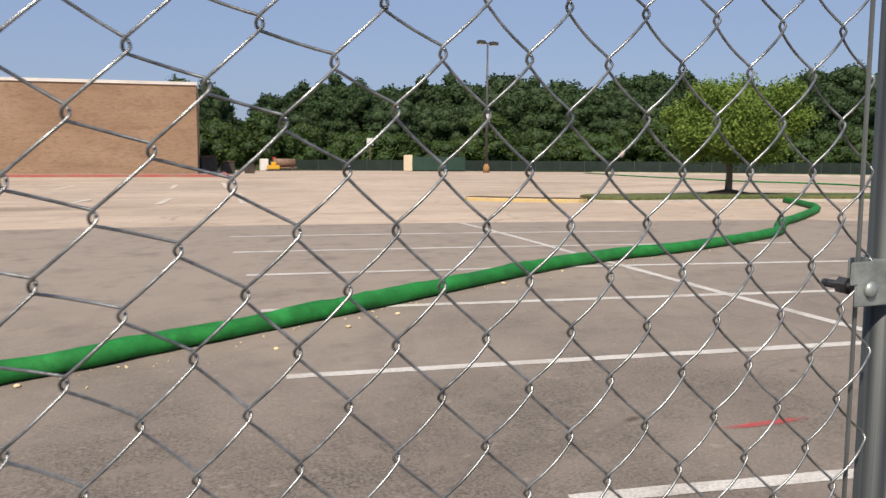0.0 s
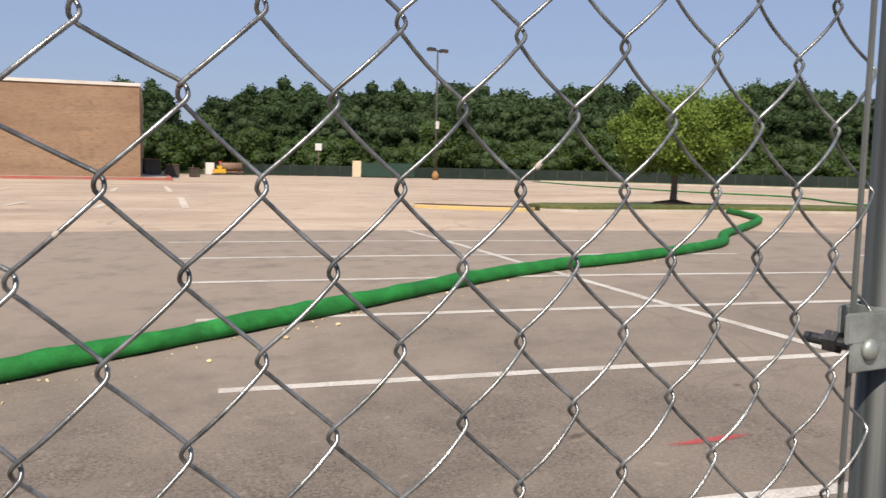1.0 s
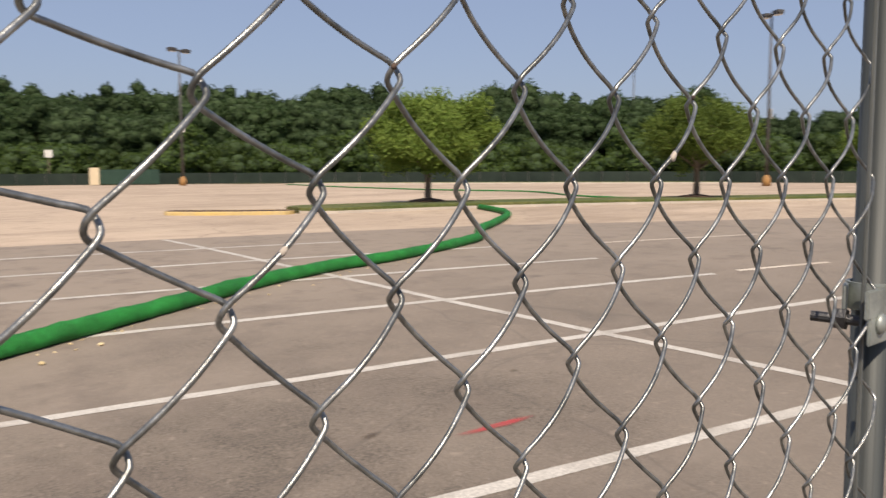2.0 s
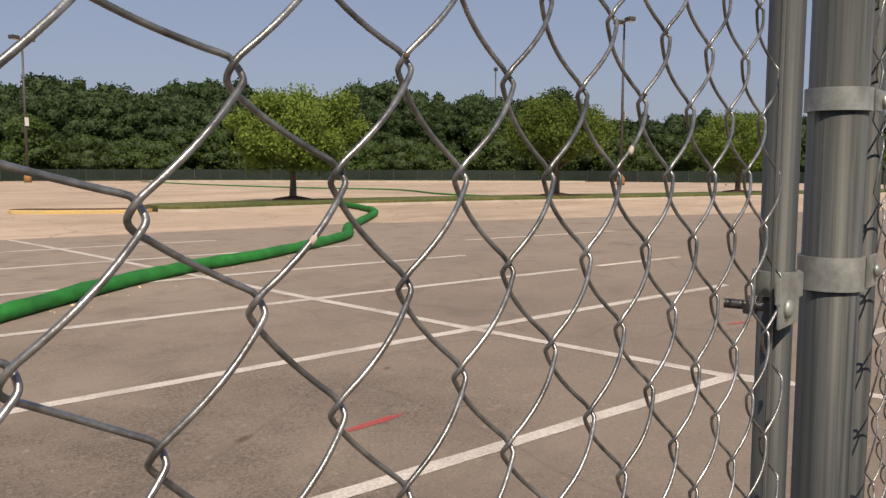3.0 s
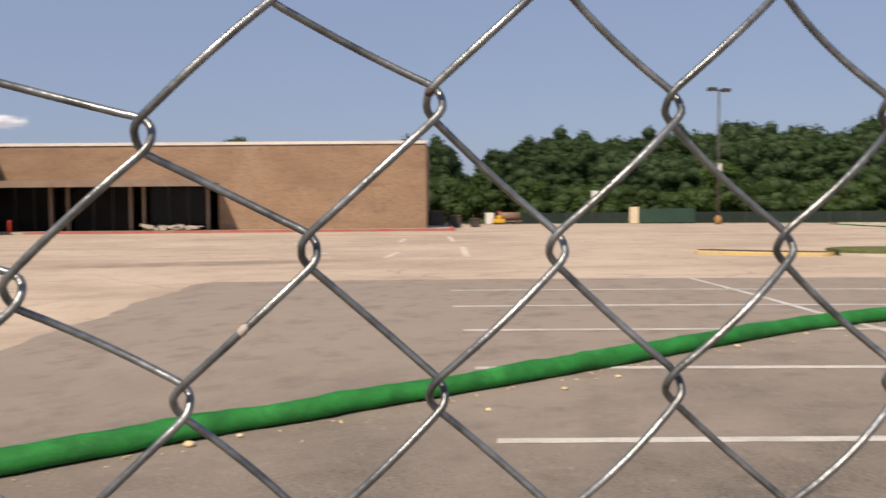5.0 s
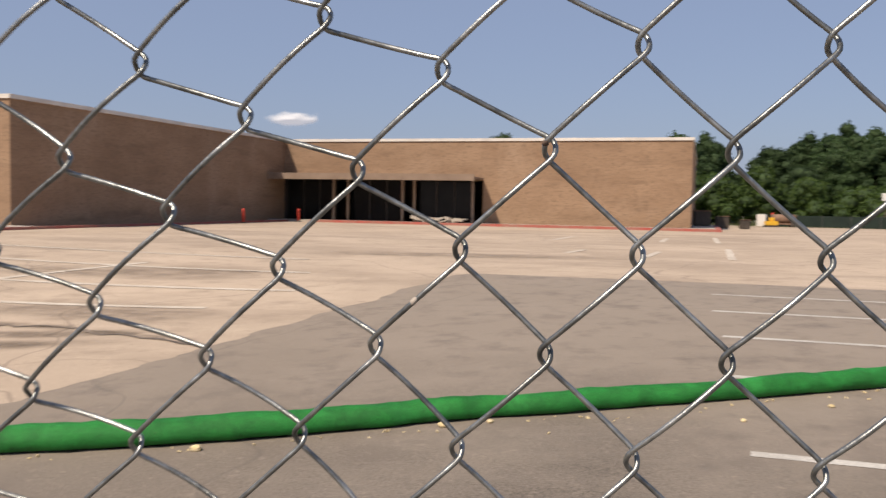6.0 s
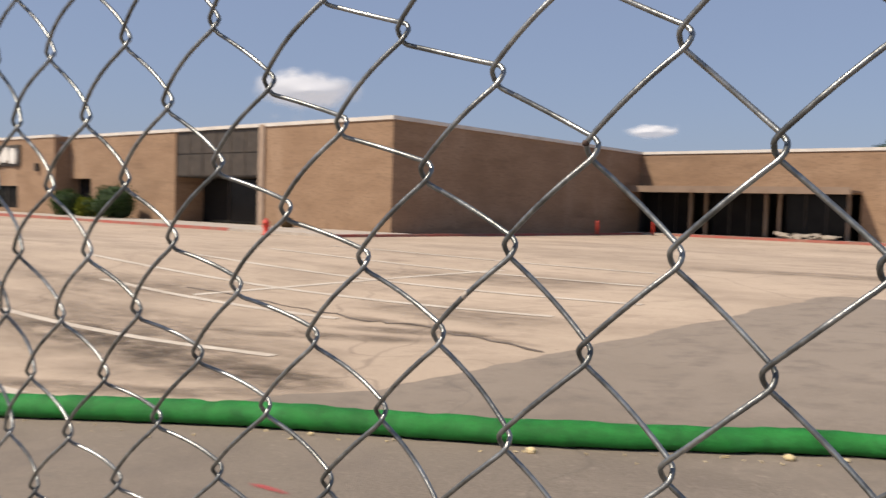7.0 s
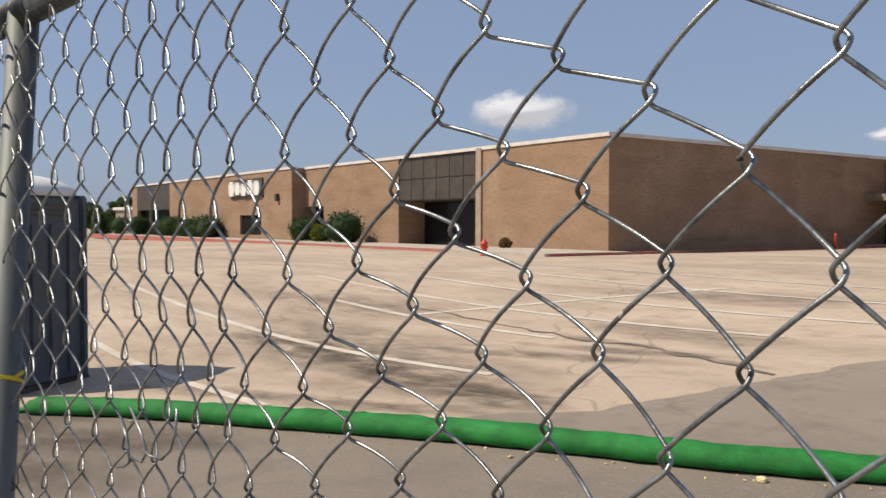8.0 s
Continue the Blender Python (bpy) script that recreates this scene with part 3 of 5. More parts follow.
# ---- green filter sock on the ground ----
def sock(name, pts, r, label, seed, sides=18, step=0.08):
    """A limp stuffed tube lying on the ground along a plan line."""
    P = [Vector(p) for p in pts]
    fine_pts = []
    for i in range(len(P) - 1):
        a, b, c, d = P[max(i - 1, 0)], P[i], P[i + 1], P[min(i + 2, len(P) - 1)]
        n = max(2, int((c - b).length / step))
        for s in range(n):
            t = s / n
            fine_pts.append(0.5 * (2 * b + (c - a) * t + (2 * a - 5 * b + 4 * c - d) * t * t + (3 * b - a - 3 * c + d) * t ** 3))
    fine_pts.append(P[-1])
    bm = bmesh.new()
    rings = []
    n = len(fine_pts)
    for i, p in enumerate(fine_pts):
        d = (fine_pts[min(i + 1, n - 1)] - fine_pts[max(i - 1, 0)]).normalized()
        side = Vector((-d.y, d.x, 0))
        rr = r * (1 + 0.09 * noise.noise((p.x * 1.6, p.y * 1.6, seed)) + 0.05 * noise.noise((p.x * 6, p.y * 6, seed)))
        rr *= 1 + 0.26 * min(1, max(0, (2.0 - p.x) / 6))
        if i in (0, n - 1):
            rr *= 0.35
        elif i in (1, 2, n - 3, n - 2):
            rr *= 0.8
        rr *= 1 - 0.12 * min(1, max(0, (p.x - 5) / 6))
        wob = 0.03 * noise.noise((p.x * 2.2, p.y * 2.2, seed + 5))
        base = float(ground_z(p.x, p.y)) + 0.012
        ring = []
        for k in range(sides):
            a = 2 * math.pi * k / sides
            u, v = math.cos(a) * 1.1, math.sin(a)
            if v < -0.5:
                v = -0.5 - (v + 0.5) * -0.35
            lump = 1 + 0.09 * noise.noise((p.x * 5 + u * 2, p.y * 5 + v * 2, seed)) + 0.05 * noise.noise((p.x * 11 + u * 3, p.y * 11 + v * 3, seed))
            q = Vector((p.x, p.y, base + rr * 0.68)) + side * (u * rr * lump + wob) + Vector((0, 0, v * rr * lump))
            ring.append(bm.verts.new(q))
        rings.append(ring)
    for a, b in zip(rings, rings[1:]):
        for k in range(sides):
            bm.faces.new((a[k], a[(k + 1) % sides], b[(k + 1) % sides], b[k]))
    bm.faces.new(rings[0][::-1])
    bm.faces.new(rings[-1])
    bmesh.ops.recalc_face_normals(bm, faces=bm.faces)
    e = thing(name, (0, 0, 0), label, "filter sock")
    part("tube", bm, M_SOCK, e, "", True)
    for p, q in ((fine_pts[0], fine_pts[2]), (fine_pts[-1], fine_pts[-3])):      # gathered ends
        d = (p - q).normalized()
        z = float(ground_z(p.x, p.y)) + 0.012 + r * 0.5
        ends = [(p.x + d.x * k, p.y + d.y * k, z - k * 0.25) for k in (-0.03, 0.02, 0.05, 0.1, 0.15)]
        part("tied_end", tube(bmesh.new(), ends, [r * 0.5, r * 0.3, r * 0.18, r * 0.36, r * 0.42], 10), M_SOCK, e, "gathered and tied end", True)
    return e


SOCK = [(-10.3, 3.45), (-9.5, 3.85), (-8.8, 4.2), (-7.4, 4.68), (-5.9, 5.2), (-4.6, 5.63), (-3.3, 5.98), (-1.8, 6.34), (-0.4, 6.83), (0.55, 7.2), (1.3, 7.43), (2.1, 7.7), (3.2, 8.08), (4.65, 8.61),
        (5.95, 9.13), (7.0, 9.56), (8.4, 9.98), (9.9, 10.25), (11.4, 10.71), (12.7, 11.25), (13.55, 11.8), (14.9, 13.1), (16.9, 14.5), (19.0, 16.1), (20.1, 17.1), (20.8, 18.0), (21.5, 19.0), (22.0, 19.9), (22.4, 20.5)]
sock("filter_sock", SOCK, 0.108, "bright green woven filter sock snaking across the asphalt", 3)
sock("filter_sock", [(33.0, 19.2), (33.3, 21.5), (34.2, 25.5), (38, 32), (37, 39), (38.5, 52), (44, 66)], 0.055, "green filter sock lying in the far lot", 9, 8, 0.6)

# wood-chip crumbs spilled along the sock
rnd = random.Random(21)
bm = bmesh.new()
for _ in range(95):
    i = rnd.randrange(2, 18)
    t = rnd.random()
    a, b = Vector(SOCK[i]), Vector(SOCK[i + 1])
    p = a.lerp(b, t)
    d = (b - a).normalized()
    off = -0.16 - abs(rnd.gauss(0, 0.16))
    p = p + Vector((-d.y, d.x)) * off
    s = rnd.uniform(0.006, 0.016) * (1.6 if rnd.random() < 0.12 else 1)
    r = bmesh.ops.create_icosphere(bm, subdivisions=1, radius=s)
    m = Matrix.Translation((p.x, p.y, float(ground_z(p.x, p.y)) + 0.012 + s * 0.3)) @ Euler((rnd.random(), rnd.random(), rnd.random() * 6)).to_matrix().to_4x4() @ Matrix.Diagonal((1.5, 1, 0.6, 1))
    bmesh.ops.transform(bm, matrix=m, verts=r["verts"])
tagged(mesh_object("wood_chips", bm, M_CHIP), "small pale wood chips spilled beside the green sock", "debris", "", "stuff")


def chip(x, y, s, seed):
    rr = random.Random(seed)
    bm = bmesh.new()
    bmesh.ops.create_icosphere(bm, subdivisions=2, radius=s)
    for v in bm.verts:
        v.co *= 1 + 0.35 * noise.noise(v.co * 40 + Vector((seed, 0, 0)))
        v.co.z *= 0.6
    ob = mesh_object("wood_chip", bm, M_CHIP)
    ob.location, ob.rotation_euler = (x, y, float(ground_z(x, y)) + 0.009 + s * 0.45), (0, 0, rr.random() * 6)
    return tagged(ob, "pale yellowish wood chip on the asphalt", "debris", "loose wood chips")


for k, (x, y) in enumerate(((0.35, 6.9), (0.74, 7.05), (-1.56, 6.13), (3.75, 7.7), (4.4, 8.0), (6.2, 9.0), (-3.6, 5.7), (2.9, 7.2))):
    chip(x, y, (0.045, 0.03, 0.045, 0.03, 0.028, 0.03, 0.03, 0.025)[k], k + 1)


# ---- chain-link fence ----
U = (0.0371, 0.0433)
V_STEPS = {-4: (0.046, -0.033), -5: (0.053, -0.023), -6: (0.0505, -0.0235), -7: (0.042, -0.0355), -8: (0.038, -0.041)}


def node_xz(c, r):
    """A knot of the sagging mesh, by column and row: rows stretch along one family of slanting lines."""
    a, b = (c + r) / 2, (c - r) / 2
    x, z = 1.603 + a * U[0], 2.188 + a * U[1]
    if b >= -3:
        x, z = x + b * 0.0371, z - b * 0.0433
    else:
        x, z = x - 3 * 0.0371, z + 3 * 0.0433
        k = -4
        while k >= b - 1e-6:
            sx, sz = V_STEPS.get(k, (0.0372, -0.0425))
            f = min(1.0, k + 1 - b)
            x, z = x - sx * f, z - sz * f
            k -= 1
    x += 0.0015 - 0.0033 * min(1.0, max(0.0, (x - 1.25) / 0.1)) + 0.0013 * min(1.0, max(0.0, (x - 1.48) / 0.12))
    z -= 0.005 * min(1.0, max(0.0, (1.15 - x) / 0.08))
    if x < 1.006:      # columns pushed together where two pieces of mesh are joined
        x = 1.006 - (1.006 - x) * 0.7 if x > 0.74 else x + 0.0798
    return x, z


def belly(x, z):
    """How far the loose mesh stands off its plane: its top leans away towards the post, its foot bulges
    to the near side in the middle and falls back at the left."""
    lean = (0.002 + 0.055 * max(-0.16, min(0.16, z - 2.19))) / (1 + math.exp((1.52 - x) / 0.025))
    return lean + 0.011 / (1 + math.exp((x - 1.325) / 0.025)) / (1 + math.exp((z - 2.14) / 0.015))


WIRE = 0.00122

MESH_Y = -0.0032      # the mesh hangs on the near side of the rails
DEPTH = 0.0062        # how far a strand bows out of the mesh at its middle


def wire_path(nodes_l, nodes_r, start_right, z0, z1, x0, x1):
    """One zigzag picket that hooks round its neighbours at every knot."""
    pts = []
    seq = []
    for i in range(len(nodes_l) + len(nodes_r)):
        right = (i % 2 == 0) == start_right
        src = nodes_r if right else nodes_l
        if i // 2 < len(src):
            seq.append((src[i // 2], right))
    for (p, right), (q, right2) in zip(seq, seq[1:]):
        s = 1 if right else -1
        hook, half = 0.0023, 0.0049
        # from the hook at p upwards to the hook at q; "/" strands bow to the front, "\\" strands to the back
        bow = -DEPTH if not right else DEPTH
        dx, dz = q[0] - p[0], q[1] - p[1]
        h0 = min(half, 0.24 * dz)
        ax, az_, bx, bz = p[0], p[1] + h0, q[0], q[1] - h0
        pts += [(p[0] + s * hook, MESH_Y, p[1]), (p[0] + s * hook * 0.8, MESH_Y + bow * 0.3, p[1] + h0 * 0.5)]
        pts += [(ax + (bx - ax) * t, MESH_Y + bow * w, az_ + (bz - az_) * t) for t, w in ((0.01, 0.43), (0.14, 0.68), (0.32, 0.92), (0.5, 1), (0.68, 0.92), (0.86, 0.68), (0.99, 0.43))]
        pts += [(q[0] - s * hook * 0.8, MESH_Y + bow * 0.3, q[1] - h0 * 0.5)]
    pts = [(px, py + belly(px, pz), pz) for px, py, pz in pts]
    return [p for p in pts if z0 < p[2] < z1 and x0 < p[0] < x1]


STRANDS = []      # points of the near-side strands


def rounded(pts):
    """Doubles a line of points along a smooth curve."""
    P = [Vector(p) for p in pts]
    out = []
    for i in range(len(P) - 1):
        a, b, c, d = P[max(i - 1, 0)], P[i], P[i + 1], P[min(i + 2, len(P) - 1)]
        out += [b, (9 * (b + c) - a - d) / 16]
    return out + [P[-1]]


def wire_object(pts, parent, sides=7, label=""):
    bm = bmesh.new()
    if sides > 5:
        pts = rounded(pts)
        STRANDS.extend(p for p in pts if p.y < MESH_Y + belly(p.x, p.z))
    tube(bm, pts, WIRE, sides)
    return part("wire", bm, M_GALV, parent, label, True)


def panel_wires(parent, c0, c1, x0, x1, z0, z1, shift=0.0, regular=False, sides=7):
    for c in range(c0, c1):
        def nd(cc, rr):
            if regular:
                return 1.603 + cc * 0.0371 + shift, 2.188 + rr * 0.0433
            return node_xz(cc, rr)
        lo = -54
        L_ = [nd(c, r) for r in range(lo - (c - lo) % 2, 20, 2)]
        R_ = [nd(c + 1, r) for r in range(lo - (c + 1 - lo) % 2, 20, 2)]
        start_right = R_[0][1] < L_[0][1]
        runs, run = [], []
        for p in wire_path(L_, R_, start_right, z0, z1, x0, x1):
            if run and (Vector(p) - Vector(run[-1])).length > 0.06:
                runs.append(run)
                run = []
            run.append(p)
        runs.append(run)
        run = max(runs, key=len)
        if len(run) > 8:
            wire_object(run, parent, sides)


def pipe(bm, x, y, z0, z1, r, sides=24):
    return tube(bm, [(x, y, z0), (x, y, z0 + 0.3), (x, y, (z0 + z1) / 2), (x, y, z1)], r, sides)


def band(parent, x, y, z, r, h, tail, turn=0.0, label="galvanised pipe band", bolted=True):
    """A strap round a pipe with a bolted tail."""
    bm = bmesh.new()
    n = 56
    rings = []
    for k in range(n + 1):
        a = 2 * math.pi * k / n
        d = Vector((math.cos(a), math.sin(a), 0))
        rings.append([bm.verts.new(Vector((x, y, z)) + d * rr + Vector((0, 0, hh))) for rr, hh in ((r + 0.0003, -h / 2), (r + 0.0035, -h / 2), (r + 0.0035, h / 2), (r + 0.0003, h / 2))])
    for a, b in zip(rings, rings[1:]):
        for k in range(4):
            bm.faces.new((a[k], a[(k + 1) % 4], b[(k + 1) % 4], b[k]))
    t = Matrix.Translation((x, y, z)) @ Matrix.Rotation(turn, 4, "Z")
    vs = set(bm.verts)
    add_box(bm, r * 0.6, -r - 0.0045, -h / 2, r + tail, -r - 0.0005, h / 2, 0.0012)
    bmesh.ops.transform(bm, matrix=t, verts=[v for v in bm.verts if v not in vs])
    ob = part("band", bm, M_BAND, parent, label, False)
    if not bolted:
        return ob
    bm = bmesh.new()
    tube(bm, [(0, 0, 0), (0, 0, 0.003), (0, 0, 0.0055), (0, 0, 0.0068)], [0.0085, 0.008, 0.0055, 0.0015], 14)
    bmesh.ops.transform(bm, matrix=t @ Matrix.Translation((r + tail * 0.55, -r - 0.0045, 0)) @ Matrix.Rotation(radians(90), 4, "X"), verts=bm.verts)
    part("bolt", bm, M_BAND, ob, "domed carriage bolt head", True)
    return ob


FENCE_Z0, FENCE_Z1 = 0.12, 2.44
panel = thing("chainlink_fence", (0, 0, 0), "galvanised chain-link fence panel with sagging stretched mesh", "fence", "chain-link fences")
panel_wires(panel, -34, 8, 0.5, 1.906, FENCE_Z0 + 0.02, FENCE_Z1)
bm = bmesh.new()
pipe(bm, 1.932, 0.005, 0.06, 2.47, 0.0152)
part("frame_pipe", bm, M_PIPE, panel, "", True)
part("tension_bar", box(1.8815, -0.0075, 0.12, 1.8868, -0.005, 2.43, 0.0008), M_POST, panel, "flat steel tension bar")
bm = bmesh.new()
tube(bm, [(0.36, -0.09, 0.06), (0.42, -0.035, 1.26), (0.478, 0.02, 2.47)], 0.0178, 24)      # leans a little out of the panel
part("frame_pipe", bm, M_POST, panel, "leaning bare grey frame pipe", True)
bm = bmesh.new()
tube(bm, [(0.53, 0.02, 2.462), (1.2, 0.02, 2.466), (1.941, 0.012, 2.462)], 0.0185, 20)
part("top_rail", bm, M_PIPE, panel, "", True)
bm = bmesh.new()
tube(bm, [(0.53, 0.02, 0.09), (1.2, 0.02, 0.085), (1.941, 0.012, 0.09)], 0.0185, 20)
part("bottom_rail", bm, M_PIPE, panel, "", True)

# tension band and its bolt at the frame pipe
clamp = band(panel, 1.931, 0.005, 2.09, 0.0165, 0.022, 0.016, radians(200), "galvanised tension band", False)
part("strap", box(1.866, -0.0172, 2.079, 1.935, -0.0135, 2.101, 0.001), M_BAND, clamp, "flat zinc strap")
part("tab", box(1.872, -0.0168, 2.058, 1.924, -0.0138, 2.0875, 0.001), M_BAND, clamp, "bolted zinc tab")
bm = bmesh.new()
tube(bm, [(1.893, -0.012, 2.0735), (1.889, 0.012, 2.074), (1.885, 0.034, 2.0745)], 0.0042, 12)
tube(bm, [(1.8905, 0.008, 2.0738), (1.889, 0.018, 2.0742)], 0.0088, 6)
part("bolt", bm, M_BOLT, clamp, "dark threaded bolt with a nut")
bm = bmesh.new()
tube(bm, [(1.89, -0.0168, 2.074), (1.89, -0.0195, 2.074), (1.89, -0.0215, 2.074), (1.89, -0.0225, 2.074)], [0.0085, 0.0078, 0.005, 0.001], 14)
part("bolt", bm, M_BAND, clamp, "domed carriage bolt head", True)

post = thing("fence_post", (2.147, 0.012, 0), "thick weathered galvanised steel fence post", "fence post")
bm = bmesh.new()
pipe(bm, 0, 0, -0.3, 2.6, 0.0302, 32)
part("pole", bm, M_PIPE, post, "", True)
band(post, 0, 0, 2.262, 0.0305, 0.024, 0.03)
band(post, 0, 0, 2.078, 0.0305, 0.036, 0.03)
band(post, 0, 0, 0.5, 0.0305, 0.036, 0.03)
bm = bmesh.new()
bmesh.ops.create_uvsphere(bm, u_segments=20, v_segments=10, radius=0.036)
for v in bm.verts:
    v.co.z = max(v.co.z, -0.01) * 0.7 + 2.6
part("cap", bm, M_BAND, post, "domed metal post cap", True)

panel_r = thing("chainlink_fence", (0, 0, 0), "neighbouring galvanised chain-link panel beyond the post", "fence", "chain-link fences")
panel_wires(panel_r, 18, 66, 2.29, 4.1, FENCE_Z0 + 0.02, FENCE_Z1, regular=True, sides=5)
bm = bmesh.new()
pipe(bm, 2.34, 0.02, 0.06, 2.47, 0.016)
part("frame_pipe", bm, M_PIPE, panel_r, "", True)
bm = bmesh.new()
tube(bm, [(2.33, 0.02, 2.462), (3.2, 0.02, 2.462), (4.15, 0.02, 2.462)], 0.0185, 16)
part("top_rail", bm, M_PIPE, panel_r, "", True)
bm = bmesh.new()
tube(bm, [(2.33, 0.02, 0.09), (3.2, 0.02, 0.09), (4.15, 0.02, 0.09)], 0.0185, 16)
part("bottom_rail", bm, M_PIPE, panel_r, "", True)
bm = bmesh.new()
pipe(bm, 4.15, 0.02, 0.0, 2.47, 0.0185)
part("frame_pipe", bm, M_PIPE, panel_r, "", True)
board = tagged(mesh_object("sign_board", box(2.40, -0.014, 1.35, 2.95, -0.010, 2.055, 0.001), M_WHITE), "plain white board fixed to the neighbouring fence panel", "sign")

panel_l = thing("chainlink_fence", (0, 0, 0), "neighbouring galvanised chain-link panel with loose mesh", "fence", "chain-link fences")
panel_wires(panel_l, -75, -29, -1.2, 0.50, FENCE_Z0 + 0.02, FENCE_Z1, shift=0.012, regular=True, sides=5)
bm = bmesh.new()
tube(bm, [(-1.25, 0.02, 2.462), (-0.4, 0.02, 2.462), (0.53, 0.02, 2.462)], 0.0185, 16)
part("top_rail", bm, M_PIPE, panel_l, "", True)
bm = bmesh.new()
tube(bm, [(-1.25, 0.02, 0.09), (-0.4, 0.02, 0.09), (0.5, 0.02, 0.09)], 0.0185, 16)
part("bottom_rail", bm, M_PIPE, panel_l, "", True)
bm = bmesh.new()
pipe(bm, -1.25, 0.02, 0.0, 2.47, 0.0185)
part("frame_pipe", bm, M_PIPE, panel_l, "", True)
# cut wire ends where the mesh has been joined
for hook_pts in (((0.805, 2.026), (0.822, 2.011), (0.8325, 1.992), (0.8265, 1.987), (0.814, 1.984)),
                 ((0.825, 2.04), (0.853, 2.021), (0.868, 2.007), (0.8615, 1.998), (0.843, 1.999)),
                 ((0.9177, 2.053), (0.9174, 2.033), (0.913, 2.018), (0.9, 2.008), (0.884, 2.008), (0.874, 2.012))):
    bm = tube(bmesh.new(), [(hx, -0.004 - 0.002 * k, hz) for k, (hx, hz) in enumerate(hook_pts)], WIRE, 7)
    part("cut_wire_end", bm, M_GALV, panel, "cut and bent wire end", True)
for dx, dz, ds, stretch_z, mat, lab in ((1.6115, 2.2005, 0.0022, 1.9, M_CONC, "pale drip of zinc on the wire"), (1.3625, 2.167, 0.0016, 1.7, M_CONC, "pale drip of zinc on the wire"),
                                        (1.411, 2.2355, 0.0018, 1.0, M_RUST, "rusty lump on a knot"), (1.6345, 2.2345, 0.0018, 1.0, M_RUST, "rusty lump on a knot"), (1.414, 2.2955, 0.0026, 0.8, M_BOLT, "dark lump of dirt on the wire")):
    seat = min(STRANDS, key=lambda p: math.hypot(p.x - dx, p.z - dz)) + Vector((0, -0.0006, 0))
    bm = bmesh.new()
    bmesh.ops.create_icosphere(bm, subdivisions=2, radius=ds * 0.8)
    for v in bm.verts:
        v.co = Vector((v.co.x, v.co.y, v.co.z * stretch_z)) * (1 + 0.5 * noise.noise(v.co * 700 + Vector((dx * 90, 0, 0))))
        v.co = Matrix.Rotation(0.7, 3, "Y") @ v.co + seat
    part("lump", bm, mat, panel, lab, True)
tape = tagged(mesh_object("yellow_tape", tube(bmesh.new(), [(0.455 + 0.02 * math.cos(k * 0.9), 0.0 + 0.02 * math.sin(k * 0.9), 2.018 + 0.006 * math.sin(k * 1.3)) for k in range(9)], [0.002, 0.003, 0.003, 0.004, 0.003, 0.003, 0.003, 0.003, 0.002], 6), M_TAPE), "scrap of yellow tape tied round the fence pipe", "tape")


# ---- shop building ----
BASE = 0.74
building = thing("shop_building", (-24.05, 35.5, BASE), "closed single-storey tan brick shop building with pale coping", "building")
building.rotation_euler = (0, 0, math.atan2(-0.139, 0.990))
TOP = 6.0


def bwall(x0, y0, z0, x1, y1, z1, mat=None, name="wall", label=""):
    return part(name, box(x0, y0, z0, x1, y1, z1), mat or M_BRICK, building, label)


# right wing
bwall(15.45, 27, -0.6, 29.6, 27.4, TOP)
bwall(0.0, 27, 3.12, 15.45, 27.4, TOP)
bwall(29.2, 27.4, -0.6, 29.6, 62, TOP)
# flank and left block
bwall(-0.4, 0.4, -0.6, 0.0, 27, TOP)
bwall(-10.28, 0, -0.6, 0.0, 0.4, TOP)
bwall(-10.78, -0.12, -0.6, -10.28, 0.5, TOP + 0.02, M_COLUMN, "pier", "pale tan pier beside the dark entrance")
bwall(-30.6, 0, -0.6, -19.6, 0.4, TOP)
bwall(-19.9, 0.4, -0.6, -19.6, 5.0, 3.0)
bwall(-10.7, 0.5, -0.6, -10.4, 5.0, 3.0)
bwall(-33.85, 0, 2.85, -30.6, 0.4, TOP)
bwall(-49.5, -1.2, -0.6, -44.7, -0.8, TOP)
bwall(-44.7, -1.2, 2.2, -40.0, -0.8, TOP)
bwall(-44.7, -1.2, -0.6, -40.0, -0.8, 0.45)
bwall(-40.0, -1.2, -0.6, -33.85, -0.8, TOP)
bwall(-34.25, -0.8, -0.6, -33.85, 0.8, TOP)
bwall(-64.7, -1.2, -0.6, -49.5, -0.8, TOP - 0.1)
bwall(-79.0, -1.2, -0.6, -77.0, -0.8, TOP - 0.1)
bwall(-77.0, -1.2, 3.0, -64.7, -0.8, TOP - 0.1, M_PANEL, "fascia", "dark bronze panel over an entrance")
bwall(-79.0, -0.8, -0.6, -78.6, 30, TOP - 0.1)
# entrance: dark fascia of panels, door, jamb
fascia = bwall(-19.6, 0.12, 3.0, -10.78, 0.3, TOP - 0.12, M_PANEL, "fascia", "dark bronze panelled fascia over the entrance")
for i in range(6):
    for j in range(2):
        x = -19.55 + i * 1.46
        z = 3.06 + j * 1.41
        part("panel", box(x, 0.075, z, x + 1.41, 0.12, z + 1.35, 0.01), M_PANEL, fascia)
for x0, x1 in ((-19.55, -16.7), (-16.6, -13.75), (-13.65, -10.8)):
    part("pane", box(x0, 2.15, 0.1, x1, 2.19, 2.9), M_GLASS, building)
    part("mullion", box(x1, 2.1, 0, x1 + 0.1, 2.24, 2.95, 0.01), M_PANEL, building)
# soffit and back wall carry the recess's shade in their colour
bwall(-19.6, 0.3, 2.96, -10.78, 5.2, 3.02, M_SHADED_INSIDE, "soffit")
bwall(-19.6, 5.0, -0.6, -10.4, 5.2, 3.0, M_SHADED_INSIDE, "back_wall")
